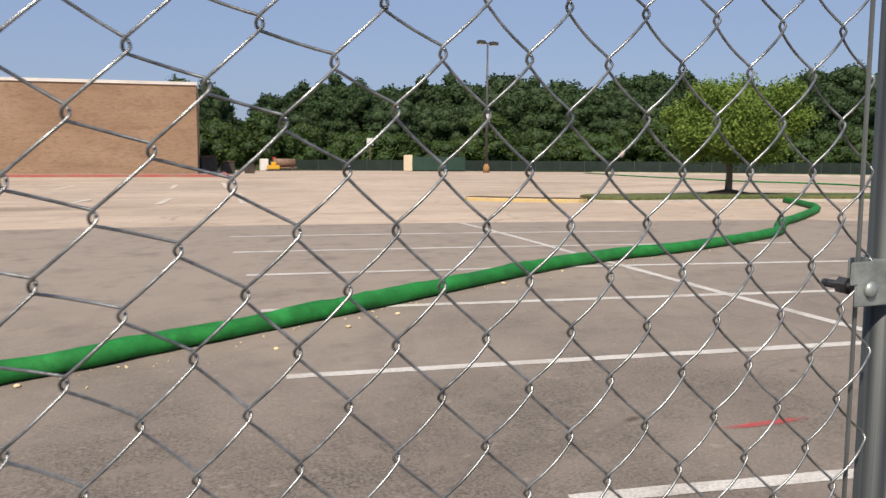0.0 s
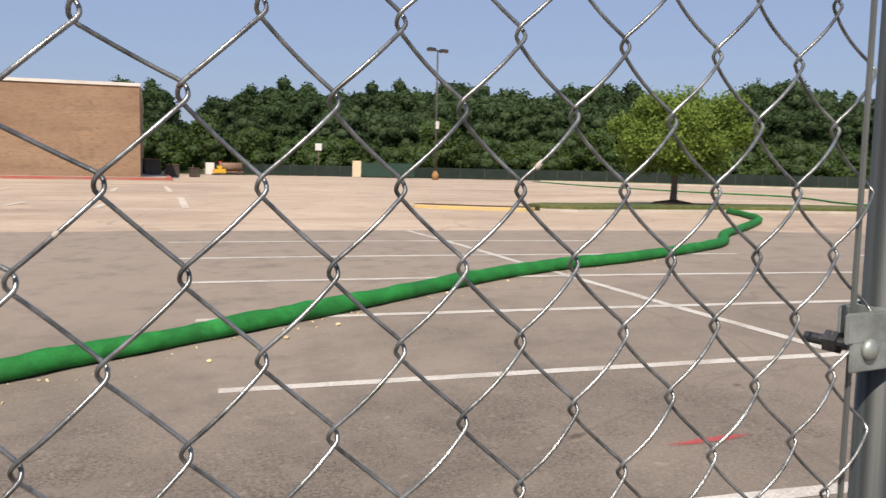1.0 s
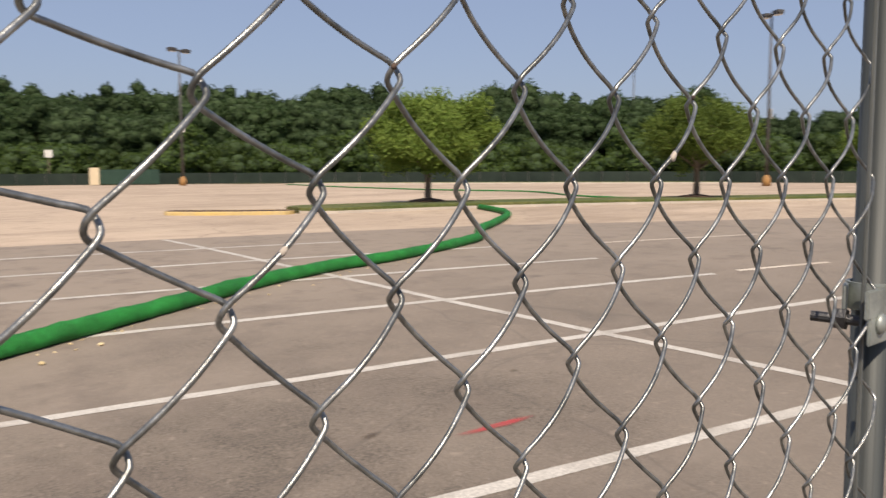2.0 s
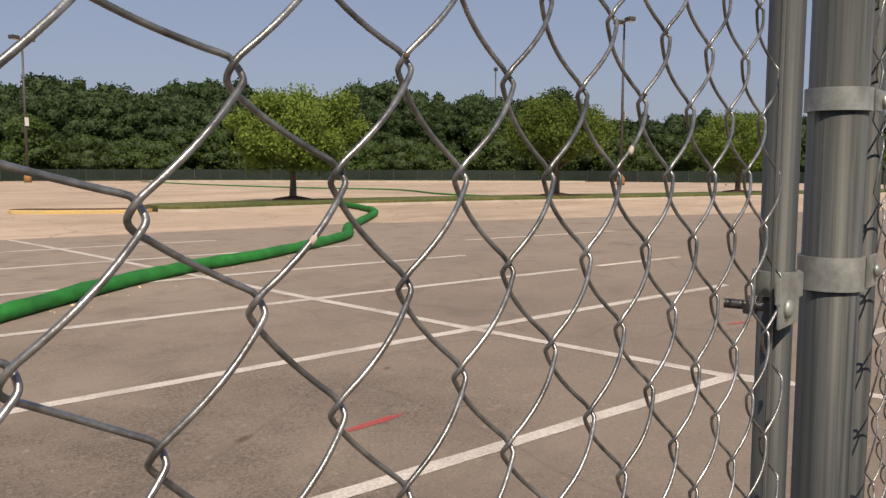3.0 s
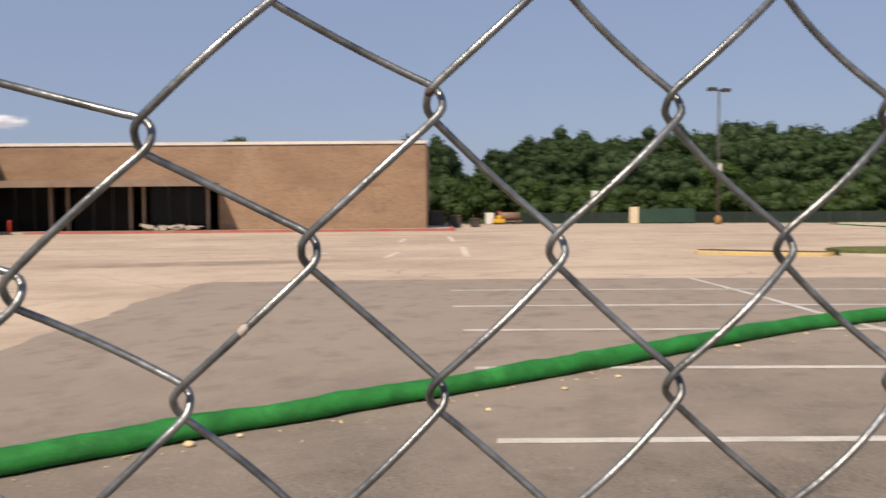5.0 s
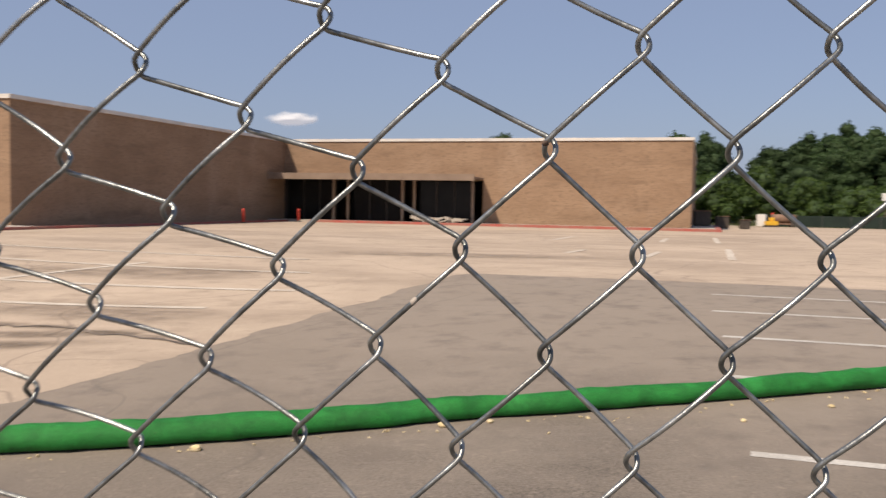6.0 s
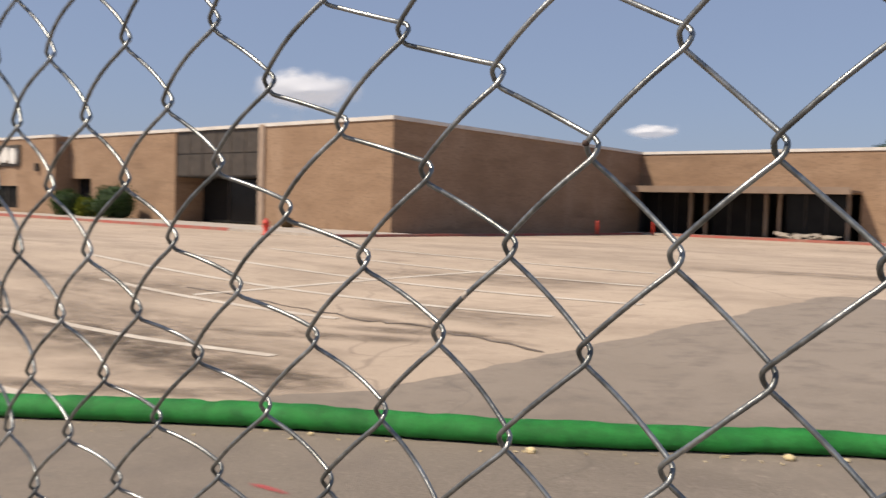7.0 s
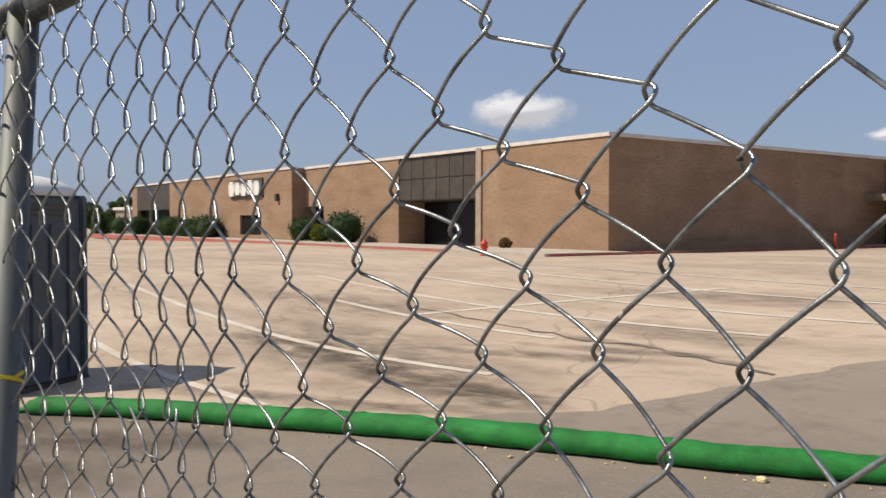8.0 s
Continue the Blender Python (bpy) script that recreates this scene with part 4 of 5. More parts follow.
# small doorway and the sign block's window
part("door", box(-33.8, 0.75, -0.1, -30.6, 0.8, 2.85), M_GLASS, building, "dark glazed side door in a recess")
bwall(-30.9, 0.4, -0.6, -30.6, 0.8, 2.85)
win = part("window", box(-44.7, -0.98, 0.45, -40.0, -0.94, 2.2), M_GLASS, building, "dark shop window")
for x in (-44.7, -42.4, -40.1):
    part("frame", box(x, -1.02, 0.45, x + 0.1, -0.9, 2.2), M_PANEL, win)
part("pane", box(-77.0, -0.4, 0, -64.7, -0.36, 3.0), M_GLASS, building)
part("wall_lamp", box(-36.6, -1.5, 3.35, -36.2, -1.2, 3.95, 0.04), M_PANEL, building, "small dark wall lamp")
sign = part("sign_board", box(-46.8, -1.34, 3.75, -39.4, -1.2, 5.45, 0.04), M_PANEL, building, "dark backing of a worn shop sign")
for i in range(5):
    x = -46.6 + i * 1.42
    part("plate", box(x, -1.52, 3.95 + 0.1 * (i % 2), x + 1.26, -1.34, 5.3 - 0.12 * (i % 3), 0.2), M_WHITE, sign, "plain off-white raised sign shape")
# roof and coping
for x0, y0, x1, y1 in ((-0.4, 27.4, 29.2, 62), (-33.85, 0.4, -0.4, 62), (-78.6, -0.8, -33.85, 30)):
    bwall(x0, y0, TOP - 0.55, x1, y1, TOP - 0.4, M_ROOF, "roof")
for x0, y0, x1, y1 in ((0.0, 26.92, 29.68, 27.45), (29.15, 27.45, 29.68, 62), (-0.45, 0.47, 0.08, 26.92), (-33.8, -0.08, 0.08, 0.47), (-79, -1.28, -33.8, -0.75)):
    bwall(x0, y0, TOP - 0.1, x1, y1, TOP + 0.1, M_COPING, "coping", "pale metal roof edge")
# canopy, storefront and posts of the right wing
bwall(-0.4, 24.4, 3.2, 15.45, 27.0, 3.32, M_CANOPY, "canopy", "brown flat entrance canopy")
bwall(-0.4, 24.3, 3.05, 15.5, 24.42, 3.5, M_CANOPY, "canopy_fascia", "weathered brown canopy edge")
for x in (4.1, 5.25, 9.5, 10.4, 14.75):
    bm = box(x - 0.08, 26.8, -0.3, x + 0.08, 26.96, 3.2, 0.012)
    part("post", bm, M_COLUMN, building, "tan square storefront post")
for x0, x1 in ((0.1, 4.0), (5.4, 9.4), (10.55, 14.6)):
    n = 3
    for k in range(n):
        a, b = x0 + (x1 - x0) * k / n, x0 + (x1 - x0) * (k + 1) / n
        part("pane", box(a + 0.04, 27.5, 0.1, b - 0.04, 27.54, 3.1), M_GLASS, building)
        part("mullion", box(b - 0.04, 27.46, 0, b + 0.04, 27.58, 3.1), M_PANEL, building)
# walls behind the storefront, coloured dark to stand for the shade indoors
bwall(0.0, 31.5, -0.6, 15.5, 31.8, 3.2, M_SHADED_INSIDE, "back_wall")
bwall(15.45, 27.4, -0.6, 15.7, 31.5, 3.2, M_SHADED_INSIDE, "side_wall")
bwall(-0.4, 27.0, -0.6, 0.0, 31.5, 3.2, M_SHADED_INSIDE, "side_wall")
bwall(0.0, 27.4, 3.12, 15.45, 31.5, 3.2, M_SHADED_INSIDE, "soffit")
rubble = random.Random(4)
bm = bmesh.new()
for k in range(26):
    r = bmesh.ops.create_cube(bm, size=1)
    s = (rubble.uniform(0.2, 0.9), rubble.uniform(0.1, 0.4), rubble.uniform(0.05, 0.22))
    bmesh.ops.transform(bm, matrix=Matrix.Translation((rubble.uniform(10.8, 14.4), rubble.uniform(26.0, 26.6), 0.13 + s[2] / 2 + rubble.uniform(0, 0.2))) @ Matrix.Rotation(rubble.uniform(-0.3, 0.3), 4, "Y") @ Matrix.Diagonal((*s, 1)), verts=r["verts"])
heap = tagged(mesh_object("rubble", bm, M_CONC), "low heap of grey rubble under the canopy", "rubble", "", "stuff")
B_MAT = Matrix.Translation((-24.05, 35.5, BASE)) @ Matrix.Rotation(math.atan2(-0.139, 0.990), 4, "Z")
heap.matrix_world = B_MAT


def walk_strip(name, x0, y0, x1, y1, mat, label, h=0.13):
    ob = mesh_object(name, box(x0, y0, -0.3, x1, y1, h, 0.02), mat)
    ob.matrix_world = B_MAT
    return tagged(ob, label, "kerb" if "kerb" in name else "pavement", "", "structure")


walk_strip("pavement", 0.0, 24.3, 31.2, 27.0, M_CONC, "concrete walk along the shop front")
walk_strip("kerb_red", 3.5, 24.0, 31.5, 24.3, M_REDCURB, "red painted kerb along the shop front", 0.17)
walk_strip("kerb_red", 31.2, 24.3, 31.5, 40, M_REDCURB, "red painted kerb round the corner", 0.17)
walk_strip("pavement", 29.6, 27.0, 31.2, 40, M_CONC, "concrete walk round the corner")
walk_strip("pavement", -80, -5.7, 1.6, -1.3, M_CONC, "concrete walk along the shop front")
walk_strip("pavement", -33.7, -1.3, 1.6, -0.01, M_CONC, "concrete walk along the shop front", 0.125)
walk_strip("kerb_red", -80, -6.0, -22.5, -5.7, M_REDCURB, "red painted kerb along the shop front", 0.17)
walk_strip("kerb_red", -22.5, -6.0, -5.5, -5.7, M_REDCURB, "worn red kerb before the entrance", 0.15)
walk_strip("kerb", -5.5, -6.0, 1.9, -5.7, M_CONC, "concrete kerb along the shop front", 0.135)
walk_strip("kerb_red", 1.6, -5.7, 1.9, 24.0, M_REDCURB, "faded red kerb along the shaded flank", 0.12)


def place(local):
    return B_MAT @ Vector(local)


def delineator(x, y):
    p = place((x, y, 0))
    e = thing("delineator_post", (p.x, p.y, float(ground_z(p.x, p.y)) + 0.002), "slim red plastic delineator post", "bollard", "red posts")
    part("base", lathe([(0.2, 0), (0.2, 0.03), (0.16, 0.06), (0.06, 0.08)], 16), M_PANEL, e, "black rubber base", True)
    part("tube", lathe([(0.085, 0.06), (0.085, 0.8), (0.09, 0.82), (0.06, 0.9), (0.03, 0.95)], 14), M_RED, e, "", True)


delineator(2.4, 16.7)
delineator(3.0, 23.3)
hyd = thing("fire_hydrant", (-25.8, 28.3, float(ground_z(-25.8, 28.3))), "red cast-iron fire hydrant near the kerb", "hydrant")
part("barrel", lathe([(0.2, 0), (0.2, 0.05), (0.13, 0.07), (0.13, 0.5), (0.17, 0.52), (0.17, 0.56), (0.12, 0.66), (0.05, 0.73), (0.04, 0.78)], 18), M_RED, hyd, "", True)
for sx in (-1, 1):
    bm = bmesh.new()
    tube(bm, [(0, 0, 0.4), (sx * 0.2, 0, 0.4)], 0.06, 12)
    part("outlet", bm, M_RED, hyd, "", True)


# ---- plants ----
def leaf_quad(bm, c, size, rnd, up=0.35):
    """One folded leaf clump: two joined leaflets at a random tilt."""
    n = Vector((rnd.gauss(0, 1), rnd.gauss(0, 1), rnd.gauss(0, 1) + up)).normalized()
    a = n.orthogonal().normalized()
    a = Matrix.Rotation(rnd.uniform(0, 6.28), 3, n) @ a
    b = n.cross(a)
    s = size * rnd.uniform(0.6, 1.3)
    f = n * s * rnd.uniform(0.15, 0.4)
    v = [bm.verts.new(c + q) for q in (-a * s, b * s * 0.62 - f, a * s, -b * s * 0.62 - f)]
    bm.faces.new((v[0], v[1], v[2]))
    bm.faces.new((v[0], v[2], v[3]))


def lobes_for(rnd, height, width, base, n, taper=0.75):
    """Lobes (centre, radius) that fill an uneven crown."""
    out = []
    for k in range(n):
        t = (k + 0.5) / n
        z = base + (height - base) * (0.06 + 0.86 * t)
        spread = width / 2 * max(0.25, 1 - (abs(t - 0.45) / 0.62) ** 2.4) * taper * 1.05
        a = k * 2.4 + rnd.uniform(-0.6, 0.6)
        d = spread * math.sqrt(rnd.uniform(0.08, 1))
        r = width * rnd.uniform(0.11, 0.2)
        out.append((Vector((math.cos(a) * d, math.sin(a) * d, min(z, height - r * 0.7) + rnd.gauss(0, 0.03) * height)), r))
    return out


def crown_mesh(rnd, lobes, leaves, size, squash=0.8):
    bm = bmesh.new()
    total = sum(r * r for c, r in lobes)
    for c, r in lobes:
        for _ in range(int(leaves * r * r / total)):
            d = Vector((rnd.gauss(0, 1), rnd.gauss(0, 1), rnd.gauss(0, 1))).normalized()
            rad = r * (0.66 + 0.52 * rnd.random() ** 1.4) * (1 + 0.25 * noise.noise(d * 2.3 + c))
            leaf_quad(bm, c + Vector((d.x, d.y, d.z * squash)) * rad, size, rnd)
    return bm


def core_mesh(lobes, k=0.78, squash=0.8):
    bm = bmesh.new()
    for c, r in lobes:
        g = bmesh.ops.create_icosphere(bm, subdivisions=2, radius=r * k)
        for v in g["verts"]:
            v.co *= 1 + 0.28 * noise.noise(v.co * 1.4 + c)
            v.co.z *= squash
            v.co += c
    return bm


def limb_tube(bm, p, q, r0, r1, rnd, sides=7):
    p, q = Vector(p), Vector(q)
    pts, rad = [], []
    for k in range(6):
        t = k / 5
        w = (q - p).length * 0.05 * math.sin(t * math.pi)
        pts.append(p.lerp(q, t) + Vector((rnd.gauss(0, w), rnd.gauss(0, w), 0)))
        rad.append(r0 + (r1 - r0) * t)
    tube(bm, pts, rad, sides)


def tree(name, at, height, width, base, trunk_r, lobes_n, leaves, size, leaf_mat, label, seed, group, limbs=6, core=True, taper=0.75):
    rnd = random.Random(seed)
    e = thing(name, at, label, "tree", group)
    lobes = lobes_for(rnd, height, width, base, lobes_n, taper)
    bm = bmesh.new()
    tube(bm, [(0, 0, -0.2), (0.0, 0, 0.05), (0.02, 0.01, base * 0.5), (0.0, 0.04, base), (0.05, 0, base + (height - base) * 0.55)], [trunk_r * 1.5, trunk_r * 1.2, trunk_r, trunk_r * 0.9, trunk_r * 0.3], 9)
    for k in range(limbs):
        c, r = lobes[(k * 3) % len(lobes)]
        limb_tube(bm, (0, 0, base * rnd.uniform(0.8, 1.15)), c, trunk_r * 0.5, trunk_r * 0.1, rnd, 6)
    part("trunk", bm, M_BARK, e, "grey-brown trunk and limbs", True)
    cr = part("crown", crown_mesh(rnd, lobes, leaves, size), leaf_mat, e)
    # solid lobes added to fill the crown, dark as the shade between leaves
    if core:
        part("shade_core", core_mesh(lobes), M_CORE_SHADE, cr, "", True)
    return e


def lot_tree(x, y, h, w, seed, leaves, label):
    """A young broad tree: short trunk, rising limbs and many separate clumps of leaves with sky between them."""
    rnd = random.Random(seed)
    t = thing("lot_tree", (x, y, float(ground_z(x, y)) + 0.19), label, "tree", "trees in the lot islands")
    base = h * 0.3
    mid, ry = base + (h - base) * 0.44, (h - base) * 0.56
    clumps = []
    while len(clumps) < 110:
        d = Vector((rnd.gauss(0, 1), rnd.gauss(0, 1), rnd.gauss(0, 1))).normalized() * rnd.uniform(0.3, 1.0) ** 0.5
        edge = 0.86 + 0.3 * noise.noise(Vector((d.x * 1.6, d.y * 1.6, d.z * 1.6 + seed)))
        if d.z < -0.55 and rnd.random() < 0.7:
            continue
        c = Vector((d.x * w * 0.47 * edge, d.y * w * 0.47 * edge, mid + d.z * ry * edge))
        clumps.append((c, rnd.uniform(0.26, 0.5)))
    bm = bmesh.new()
    tube(bm, [(0, 0, -0.2), (0, 0, 0.05), (0.03, 0.01, base * 0.5), (0.0, 0.03, base), (0.06, 0, mid), (0.02, 0.05, h * 0.8)], [0.17, 0.14, 0.115, 0.105, 0.06, 0.02], 10)
    for k in range(16):
        c, r = clumps[k * 5]
        limb_tube(bm, (0, 0, base * rnd.uniform(0.75, 1.25)), c, 0.05, 0.012, rnd, 6)
    part("trunk", bm, M_BARK, t, "grey-brown trunk and limbs", True)
    bm = bmesh.new()
    per = leaves // len(clumps)
    for c, r in clumps:
        for _ in range(per):
            d = Vector((rnd.gauss(0, 0.55), rnd.gauss(0, 0.55), rnd.gauss(0, 0.36) - 0.05))
            if d.length > 1.15:
                d *= 1.15 / d.length
            leaf_quad(bm, c + d * r * 1.3, 0.064, rnd, 0.9)
    part("crown", bm, M_LEAF_LOT, t)
    bm = lathe([(0.8, -0.02), (0.65, 0.04), (0.3, 0.1), (0.1, 0.13)], 22, (0, 0, 0))
    for v in bm.verts:
        v.co *= 1 + 0.12 * noise.noise(v.co * 2)
    ob = mesh_object("mulch_ring", bm, M_MULCH, None, "", True)
    ob.location = (x, y, float(ground_z(x, y)) + 0.185)
    tagged(ob, "low mound of dark bark mulch round the trunk", "mulch")
    return t


lot_tree(22.55, 23.3, 4.05, 5.9, 31, 52000, "young yellow-green lot tree with a broad crown")
lot_tree(33.0, 18.4, 4.3, 5.4, 37, 20000, "yellow-green lot tree in the grassed island")
lot_tree(43.2, 14.2, 3.9, 5.2, 41, 16000, "yellow-green lot tree further along the island")

# far wood: four grown shapes, repeated
PROTO = []
for k, (h, w, b, ln, taper) in enumerate(((12.0, 9.0, 2.2, 64, 0.8), (12.8, 7.5, 2.0, 58, 0.95), (11.2, 10.0, 1.6, 70, 0.7), (11.8, 8.0, 2.4, 60, 0.85))):
    PROTO.append(tree("wood_tree", (0, 0, 0), h, w, b, 0.22, ln, 13000, 0.23, M_LEAF, "tall deep green tree in the dense wood", 50 + k, "trees of the far wood", 5, True, taper))
SCRUB = []
for k, (h, w) in enumerate(((4.6, 6.5), (5.4, 5.5), (3.6, 6.0))):
    SCRUB.append(tree("scrub_tree", (0, 0, 0), h, w, 0.3, 0.1, 22, 4200, 0.17, M_LEAF_B, "low bright green scrub at the edge of the wood", 70 + k, "scrub of the far wood", 3, True, 0.6))
wood = random.Random(77)


def height_at(az):
    """Skyline of the wood by bearing: low behind the shop, a gap beside it, a lower far end."""
    for limit, h in ((-8.5, 0.6), (-2.5, 0.78), (5.6, 0.72), (8.9, 0.9), (12.2, 0.48), (14.2, 0.86), (52, 1.0), (60, 0.92)):
        if az < limit:
            return h
    return 0.72


used = set()


def plant(protos, az, dist, s, zs=1.0):
    a = radians(az)
    k = wood.randrange(len(protos))
    p = protos[k]
    x, y = 1.3 + dist * math.sin(a), -0.3 + dist * math.cos(a)
    m = pose(x, y, float(ground_z(x, y)) + 0.02, 0, 0, wood.uniform(0, 360))
    if p.name not in used:
        used.add(p.name)
        p.matrix_basis = m
        o = p
    else:
        o = copy_thing(p, m)
    o.scale = (s, s, s * zs)


az = -22.0
while az < 88:
    h = height_at(az)
    plant(PROTO, az, wood.uniform(118, 126), h * wood.uniform(0.9, 1.08), wood.uniform(0.96, 1.1))
    az += 1.9
az = -20.0
while az < 88:
    h = height_at(az)
    plant(PROTO, az, wood.uniform(110, 116), h * wood.uniform(0.72, 0.9))
    az += 2.0
az = -2.0
while az < 80:
    plant(SCRUB, az, wood.uniform(101, 108), wood.uniform(0.7, 1.35))
    az += 1.5


az = -84.0                 # lower wood far beyond the end of the shop
while az < -62:
    plant(PROTO, az, wood.uniform(165, 185), wood.uniform(0.5, 0.66), 0.8)
    plant(SCRUB, az + 0.6, wood.uniform(135, 142), wood.uniform(0.7, 1.1))
    az += 1.7


def bush(x, y, r, mat, label, seed):
    rnd = random.Random(seed)
    p = place((x, y, 0))
    e = thing("bush", (p.x, p.y, BASE + 0.12), label, "shrub", "shrubs by the shop wall")
    lobes = [(Vector((rnd.uniform(-0.25, 0.25) * r, rnd.uniform(-0.25, 0.25) * r, r * rnd.uniform(0.55, 0.85))), r * rnd.uniform(0.62, 0.8)) for _ in range(6)]
    cr = part("foliage", crown_mesh(rnd, lobes, 2600, 0.09, 0.95), mat, e)
    # solid core added inside the shrub, its colour standing for shade
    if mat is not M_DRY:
        part("shade_core", core_mesh(lobes, 0.82, 0.95), M_CORE_SHADE, cr, "", True)


bush(-23.9, -1.9, 1.5, M_HEDGE, "large rounded dark green shrub", 5)
bush(-30.6, -1.9, 1.25, M_HEDGE, "rounded dark green shrub", 6)
bush(-7.0, -0.9, 0.36, M_DRY, "small dry brownish shrub by the wall", 12)
bush(-27.4, -1.9, 0.9, M_HEDGE_Y, "smaller yellow-green shrub by the wall", 7)
bush(-49.0, -2.4, 1.5, M_HEDGE, "rounded dark green shrub", 8)
bush(-55.5, -2.4, 1.3, M_HEDGE, "rounded dark green shrub", 9)
bush(-52.0, -2.6, 1.2, M_HEDGE, "rounded dark green shrub", 13)
bush(-59.5, -2.6, 1.4, M_HEDGE, "rounded dark green shrub", 14)
bush(-63.5, -2.4, 1.1, M_HEDGE, "low dark green shrub", 10)
bush(-72.0, -2.6, 1.5, M_HEDGE, "broad dark green shrub", 15)
bush(-79.5, -2.6, 1.4, M_HEDGE, "broad dark green shrub", 16)


# ---- lamp posts ----
def lamp_post(x, y, top, label, turn):
    z = float(ground_z(x, y))
    e = thing("lamp_post", (x, y, z), label, "street lamp", "twin lamp posts")
    e.rotation_euler = (0, 0, turn)
    h = top - z
    part("base", lathe([(0.3, 0), (0.3, 0.5), (0.27, 0.55), (0.12, 0.82)], 18), M_RUSTFOOT, e, "ochre painted concrete foot", True)
    part("pole", lathe([(0.13, 0.8), (0.1, h * 0.5), (0.075, h - 0.2)], 12), M_POLE, e, "", True)
    part("arm", box(-0.6, -0.05, h - 0.28, 0.6, 0.05, h - 0.18), M_POLE, e)
    for s in (-1, 1):
        hd = part("lamp_head", box(s * 0.78 - 0.38, -0.28, h - 0.34, s * 0.78 + 0.38, 0.28, h - 0.04, 0.05), M_POLE, e, "boxy lamp head")
        part("lens", box(s * 0.78 - 0.3, -0.22, h - 0.37, s * 0.78 + 0.3, 0.22, h - 0.343), M_WHITE, hd)
    part("sign_plate", box(-0.2, -0.16, h * 0.39, 0.2, -0.14, h * 0.39 + 0.7), M_WHITE, e, "small white plate")


lamp_post(36.4, 70.6, 12.5, "tall lamp post with twin box heads", 0.3)
lamp_post(103.3, 69.7, 15.9, "tall lamp post with twin box heads", 0.6)
lamp_post(61.0, 29.2, 13.1, "tall lamp post with twin box heads", 1.0)

# ---- far edge of the lot ----
rnd = random.Random(8)
screen = thing("screen_fence", (0, 0, 0), "long low fence with dark green windscreen fabric", "fence")
pts = []
for k in range(45):
    a = radians(12 + k * 1.6)
    d = 97.5 + 1.2 * math.sin(k * 0.7)
    pts.append((1.3 + d * math.sin(a), -0.3 + d * math.cos(a)))
for p, q in zip(pts, pts[1:]):
    bm = bmesh.new()
    z0, z1 = float(ground_z(*p)), float(ground_z(*q))
    bm.faces.new([bm.verts.new(c) for c in ((*p, z0), (*q, z1), (*q, z1 + 1.2), (*p, z0 + 1.2))])
    r = bmesh.ops.extrude_face_region(bm, geom=bm.faces[:])
    bmesh.ops.translate(bm, vec=(0.02, 0.03, 0), verts=[g for g in r["geom"] if isinstance(g, bmesh.types.BMVert)])
    bmesh.ops.recalc_face_normals(bm, faces=bm.faces)
    part("screen_panel", bm, M_SCREEN, screen)
    bm = bmesh.new()
    tube(bm, [(*p, z0 - 0.1), (*p, z0 + 1.3)], 0.04, 6)
    part("post", bm, M_POLE, screen)


def polar(az, d):
    a = radians(az)
    x, y = 1.3 + d * math.sin(a), -0.3 + d * math.cos(a)
    return x, y, float(ground_z(x, y))


x, y, z = polar(21.4, 92)
box_c = thing("storage_container", (x, y, z), "green steel storage container with a cream end", "container")
box_c.rotation_euler = (0, 0, radians(-20))
part("body", box(0.0, -1.1, 0.1, 5.6, 1.1, 1.55, 0.03), M_DKGREEN, box_c)
part("end_panel", box(-0.9, -1.12, 0.05, -0.01, 1.12, 1.75, 0.03), M_CREAM, box_c, "cream painted end")
for k in range(8):
    part("rib", box(0.3 + k * 0.66, -1.16, 0.15, 0.42 + k * 0.66, -1.1, 1.5), M_DKGREEN, box_c)
x, y, z = polar(13.0, 93)
trailer = thing("brown_tank", (x, y, z), "rusty brown tank on a low frame", "machine")
trailer.scale = (0.72, 0.72, 0.8)
bm = bmesh.new()
tube(bm, [(-1.6, 0, 1.05), (-1.55, 0, 1.05), (1.55, 0, 1.05), (1.6, 0, 1.05)], [0.4, 0.55, 0.55, 0.4], 16)
part("tank", bm, M_BROWN, trailer, "", True)
part("frame", box(-1.8, -0.5, 0.3, 1.8, 0.5, 0.5, 0.03), M_BROWN, trailer)
for sx in (-1.1, 1.1):
    bm = bmesh.new()
    tube(bm, [(sx, -0.6, 0.3), (sx, 0.6, 0.3)], 0.3, 14)
    part("wheel", bm, M_PANEL, trailer)
x, y, z = polar(12.3, 91)
plant_y = thing("yellow_pump", (x, y, z), "small machine-yellow pump unit", "machine")
part("body", box(-0.6, -0.4, 0.15, 0.6, 0.4, 0.6, 0.06), M_YPLANT, plant_y)
part("cowl", box(-0.2, -0.3, 0.6, 0.25, 0.3, 0.95, 0.05), M_YPLANT, plant_y)
part("skid", box(-0.7, -0.45, 0, 0.7, 0.45, 0.15, 0.02), M_PANEL, plant_y)
x, y, z = polar(11.7, 92)
cab = thing("utility_cabinet", (x, y, z), "off-white steel utility cabinet standing at the lot edge", "cabinet")
part("body", box(-0.4, -0.35, 0.05, 0.4, 0.35, 1.25, 0.03), M_WHITE, cab)
part("plinth", box(-0.45, -0.4, -0.1, 0.45, 0.4, 0.05), M_CONC, cab)
x, y, z = polar(12.35, 94)
rb = thing("red_sign", (x, y, z), "small red board on a thin post", "sign")
part("post", box(-0.03, -0.03, -0.1, 0.03, 0.03, 1.3), M_POLE, rb)
part("board", box(-0.15, -0.06, 1.15, 0.15, -0.03, 1.45, 0.01), M_RED, rb)
x, y, z = polar(18.6, 100)
wb = thing("white_sign", (x, y, z), "small white board on a post before the trees", "sign")
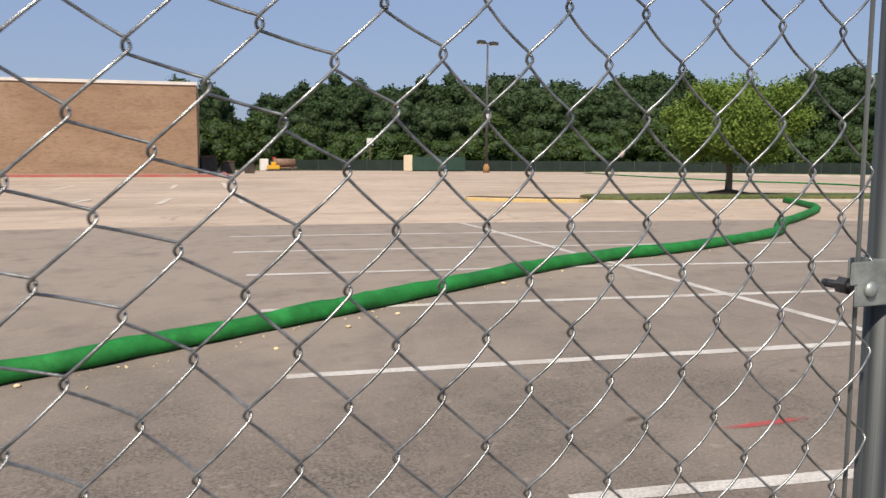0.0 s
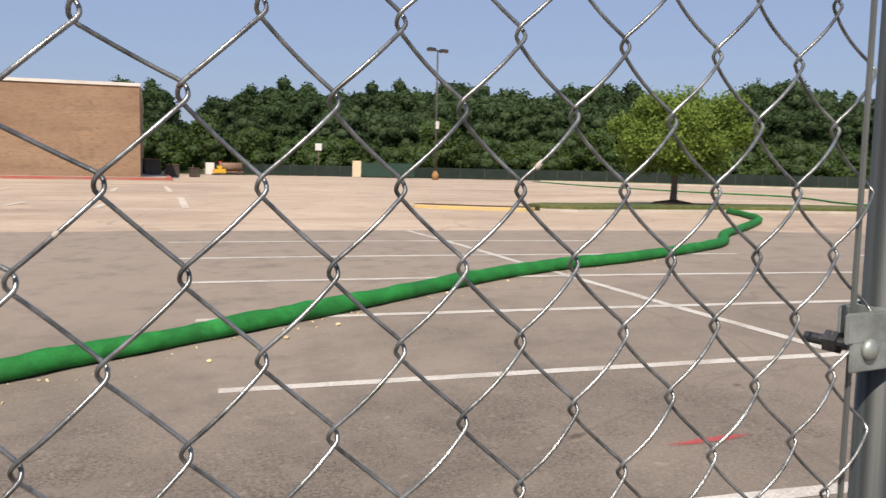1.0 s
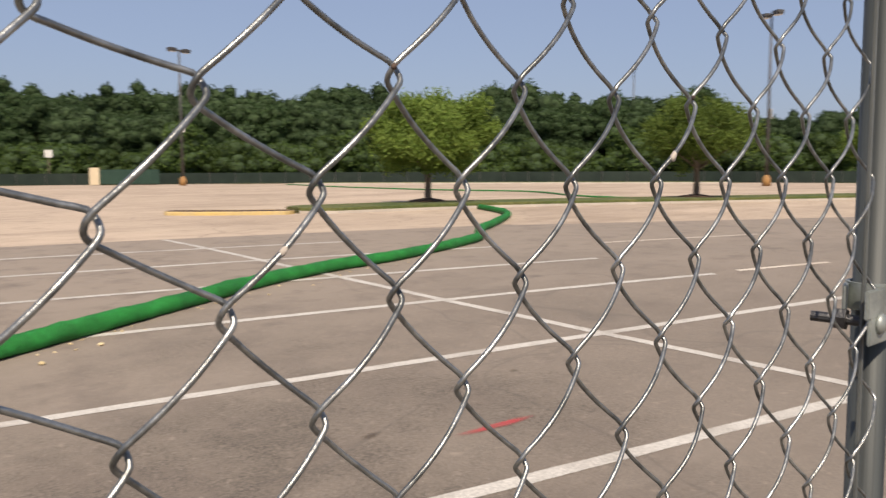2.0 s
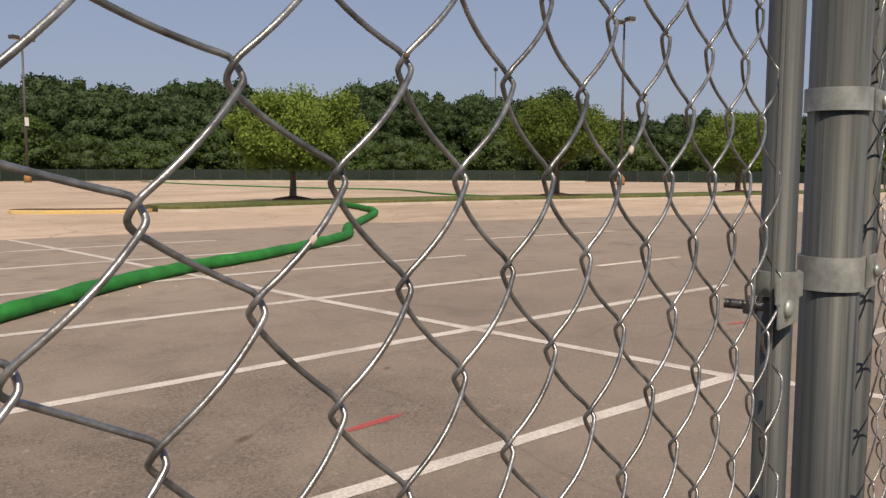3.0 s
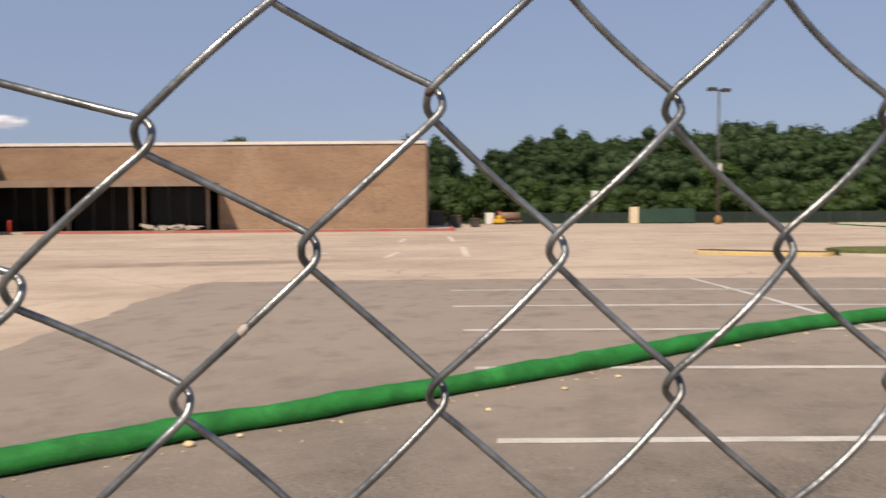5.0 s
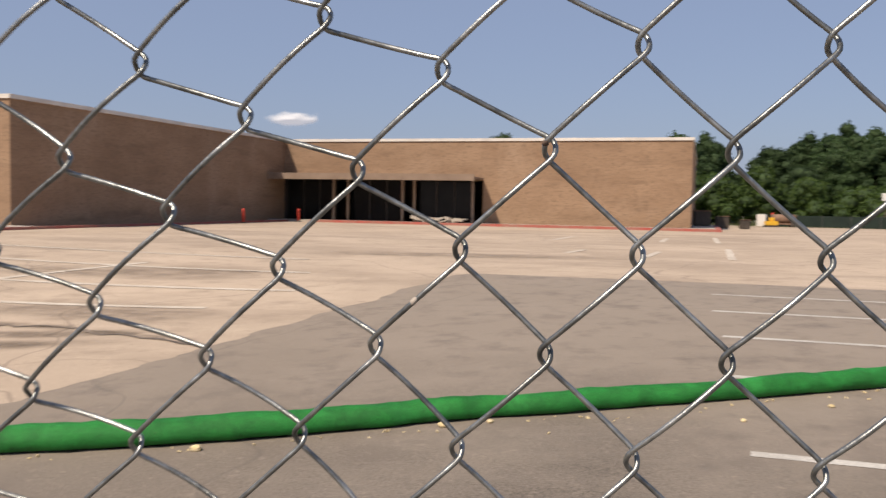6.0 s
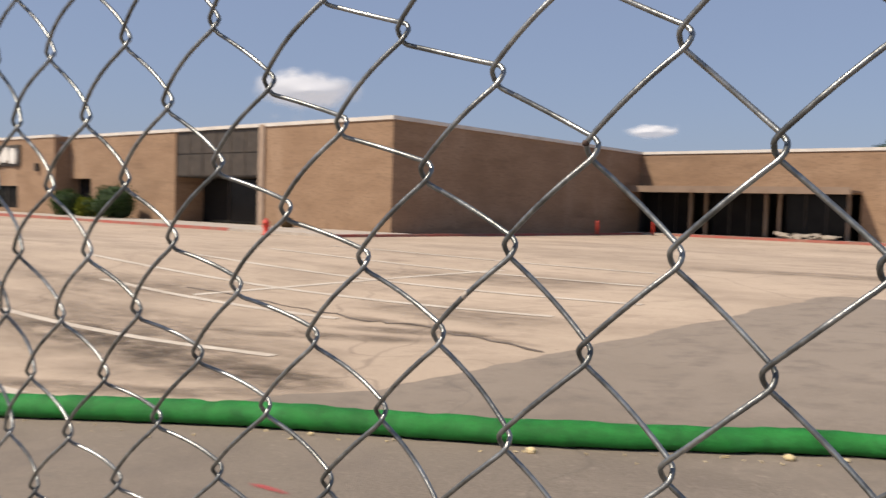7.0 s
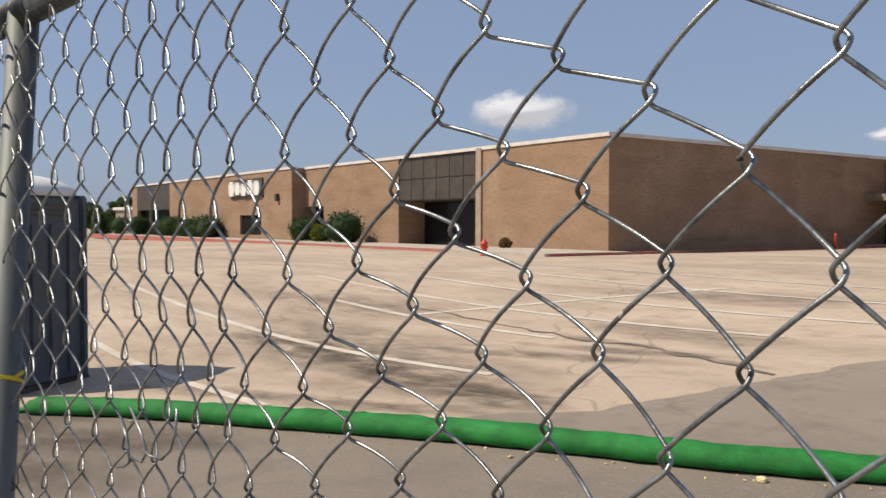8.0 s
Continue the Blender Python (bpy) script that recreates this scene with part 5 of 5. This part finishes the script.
part("post", box(-0.05, -0.04, -0.1, 0.05, 0.04, 3.2), M_BARK, wb)
part("board", box(-0.4, -0.08, 2.9, 0.4, -0.04, 3.7, 0.01), M_WHITE, wb)
# clutter behind the building corner
p = place((31.5, 36, 0))
for k, (dx, dy, s) in enumerate(((0, 0, 1.0), (1.6, 0.8, 0.8), (3.0, -0.6, 0.6))):
    d = thing("waste_bin", (p.x + dx - 1.2, p.y + dy, BASE + 0.14 if dx < 0.5 else float(ground_z(p.x + dx, p.y + dy))), "dark waste bin behind the building corner", "bin", "waste bins")
    part("body", box(-0.6 * s, -0.5 * s, 0, 0.6 * s, 0.5 * s, 1.1 * s, 0.05), M_PANEL, d)
    part("lid", box(-0.64 * s, -0.54 * s, 1.1 * s, 0.64 * s, 0.54 * s, 1.17 * s, 0.02), M_BROWN, d)

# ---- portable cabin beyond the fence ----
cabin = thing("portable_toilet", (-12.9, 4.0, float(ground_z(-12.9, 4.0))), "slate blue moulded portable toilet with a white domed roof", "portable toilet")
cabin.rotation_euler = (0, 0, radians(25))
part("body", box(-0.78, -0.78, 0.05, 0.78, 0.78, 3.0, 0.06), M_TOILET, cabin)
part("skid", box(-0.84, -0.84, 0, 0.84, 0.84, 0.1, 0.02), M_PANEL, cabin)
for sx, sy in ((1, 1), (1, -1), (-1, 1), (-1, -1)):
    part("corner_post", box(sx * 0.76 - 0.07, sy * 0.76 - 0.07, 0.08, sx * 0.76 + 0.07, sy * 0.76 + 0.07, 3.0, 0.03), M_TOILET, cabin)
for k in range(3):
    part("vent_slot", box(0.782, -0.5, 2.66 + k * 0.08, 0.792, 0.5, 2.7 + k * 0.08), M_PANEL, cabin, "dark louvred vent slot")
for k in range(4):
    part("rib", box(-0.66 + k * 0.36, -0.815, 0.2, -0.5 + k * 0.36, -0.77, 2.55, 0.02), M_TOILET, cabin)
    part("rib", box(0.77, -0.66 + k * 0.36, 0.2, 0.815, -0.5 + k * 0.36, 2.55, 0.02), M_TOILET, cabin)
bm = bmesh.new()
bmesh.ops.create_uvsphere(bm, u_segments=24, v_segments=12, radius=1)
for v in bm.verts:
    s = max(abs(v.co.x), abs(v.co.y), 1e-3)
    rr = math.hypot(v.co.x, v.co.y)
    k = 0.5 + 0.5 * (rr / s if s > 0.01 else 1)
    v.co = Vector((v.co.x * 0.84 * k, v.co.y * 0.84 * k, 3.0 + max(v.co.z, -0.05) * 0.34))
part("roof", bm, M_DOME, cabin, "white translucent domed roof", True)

# ---- low buildings and signs at the far left ----
x, y = -105, 52
far_b = thing("far_shed", (x, y, 0.34), "distant pale low building", "building")
part("wall", box(-9, -4, 0, 9, 4, 3.6), M_FARWALL, far_b)
part("roof", box(-9.3, -4.3, 3.6, 9.3, 4.3, 4.0), M_COPING, far_b)
for k in range(4):
    part("window", box(-7 + k * 4, -4.05, 1.2, -5 + k * 4, -3.98, 2.6), M_GLASS, far_b)
x, y = -88, 45
red_s = thing("roadside_sign", (x, y, float(ground_z(x, y))), "red and white roadside sign", "sign")
part("post", box(-0.15, -0.1, 0, 0.15, 0.1, 3.4), M_POLE, red_s)
part("board", box(-1.6, -0.2, 2.4, 1.6, 0.2, 4.2, 0.05), M_WHITE, red_s)
part("stripe", box(-1.62, -0.22, 2.9, 1.62, -0.2, 3.7), M_REDCURB, red_s)
tagged(strip("hedge_line", [(-130, 60), (-84, 47)], [(-130, 62), (-84, 49)], 4, 0.03, M_GRASS, "strip of rough grass at the lot's end", "grass"), kind="stuff")


# ---- clouds ----
def cloud(az, el, dist, w, h, seed):
    """A small cumulus: a bulging bank of vapour, dense in the middle and thin at its rim, flat below."""
    a = radians(az)
    bm = bmesh.new()
    soak = bm.verts.layers.float.new("soak")
    nu, nv = 40, 24
    rows = []
    for j in range(nv + 1):
        row = []
        for i in range(nu + 1):
            u, v = 2 * i / nu - 1, 2 * j / nv - 1
            lump = noise.noise((u * 2.2 + seed, v * 2.2, seed)) * 0.3
            top = v / (0.95 if v > 0 else 0.62)
            f = max(0.0, 1 - math.sqrt(u * u + top * top) + lump * 0.6)
            vert = bm.verts.new((u * w * 0.62, -f * h * 0.5, v * h * 0.62))
            vert[soak] = f * 1.25 - 0.1 * (u * u > 0.85 or v * v > 0.85) - 0.9 * (i in (0, nu) or j in (0, nv))
            row.append(vert)
        rows.append(row)
    for p, q in zip(rows, rows[1:]):
        for k in range(nu):
            bm.faces.new((p[k], p[k + 1], q[k + 1], q[k]))
    ob = mesh_object("cloud", bm, M_CLOUD, None, "", True)
    ob.location, ob.rotation_euler = (dist * math.sin(a), dist * math.cos(a), dist * math.tan(radians(el))), (0, 0, -a)
    return tagged(ob, "small puffy white cloud low in the sky", "cloud", "clouds", "structure")


cloud(-41.2, 7.2, 1500, 165, 80, 3)
cloud(-18.7, 5.3, 1700, 90, 30, 5)
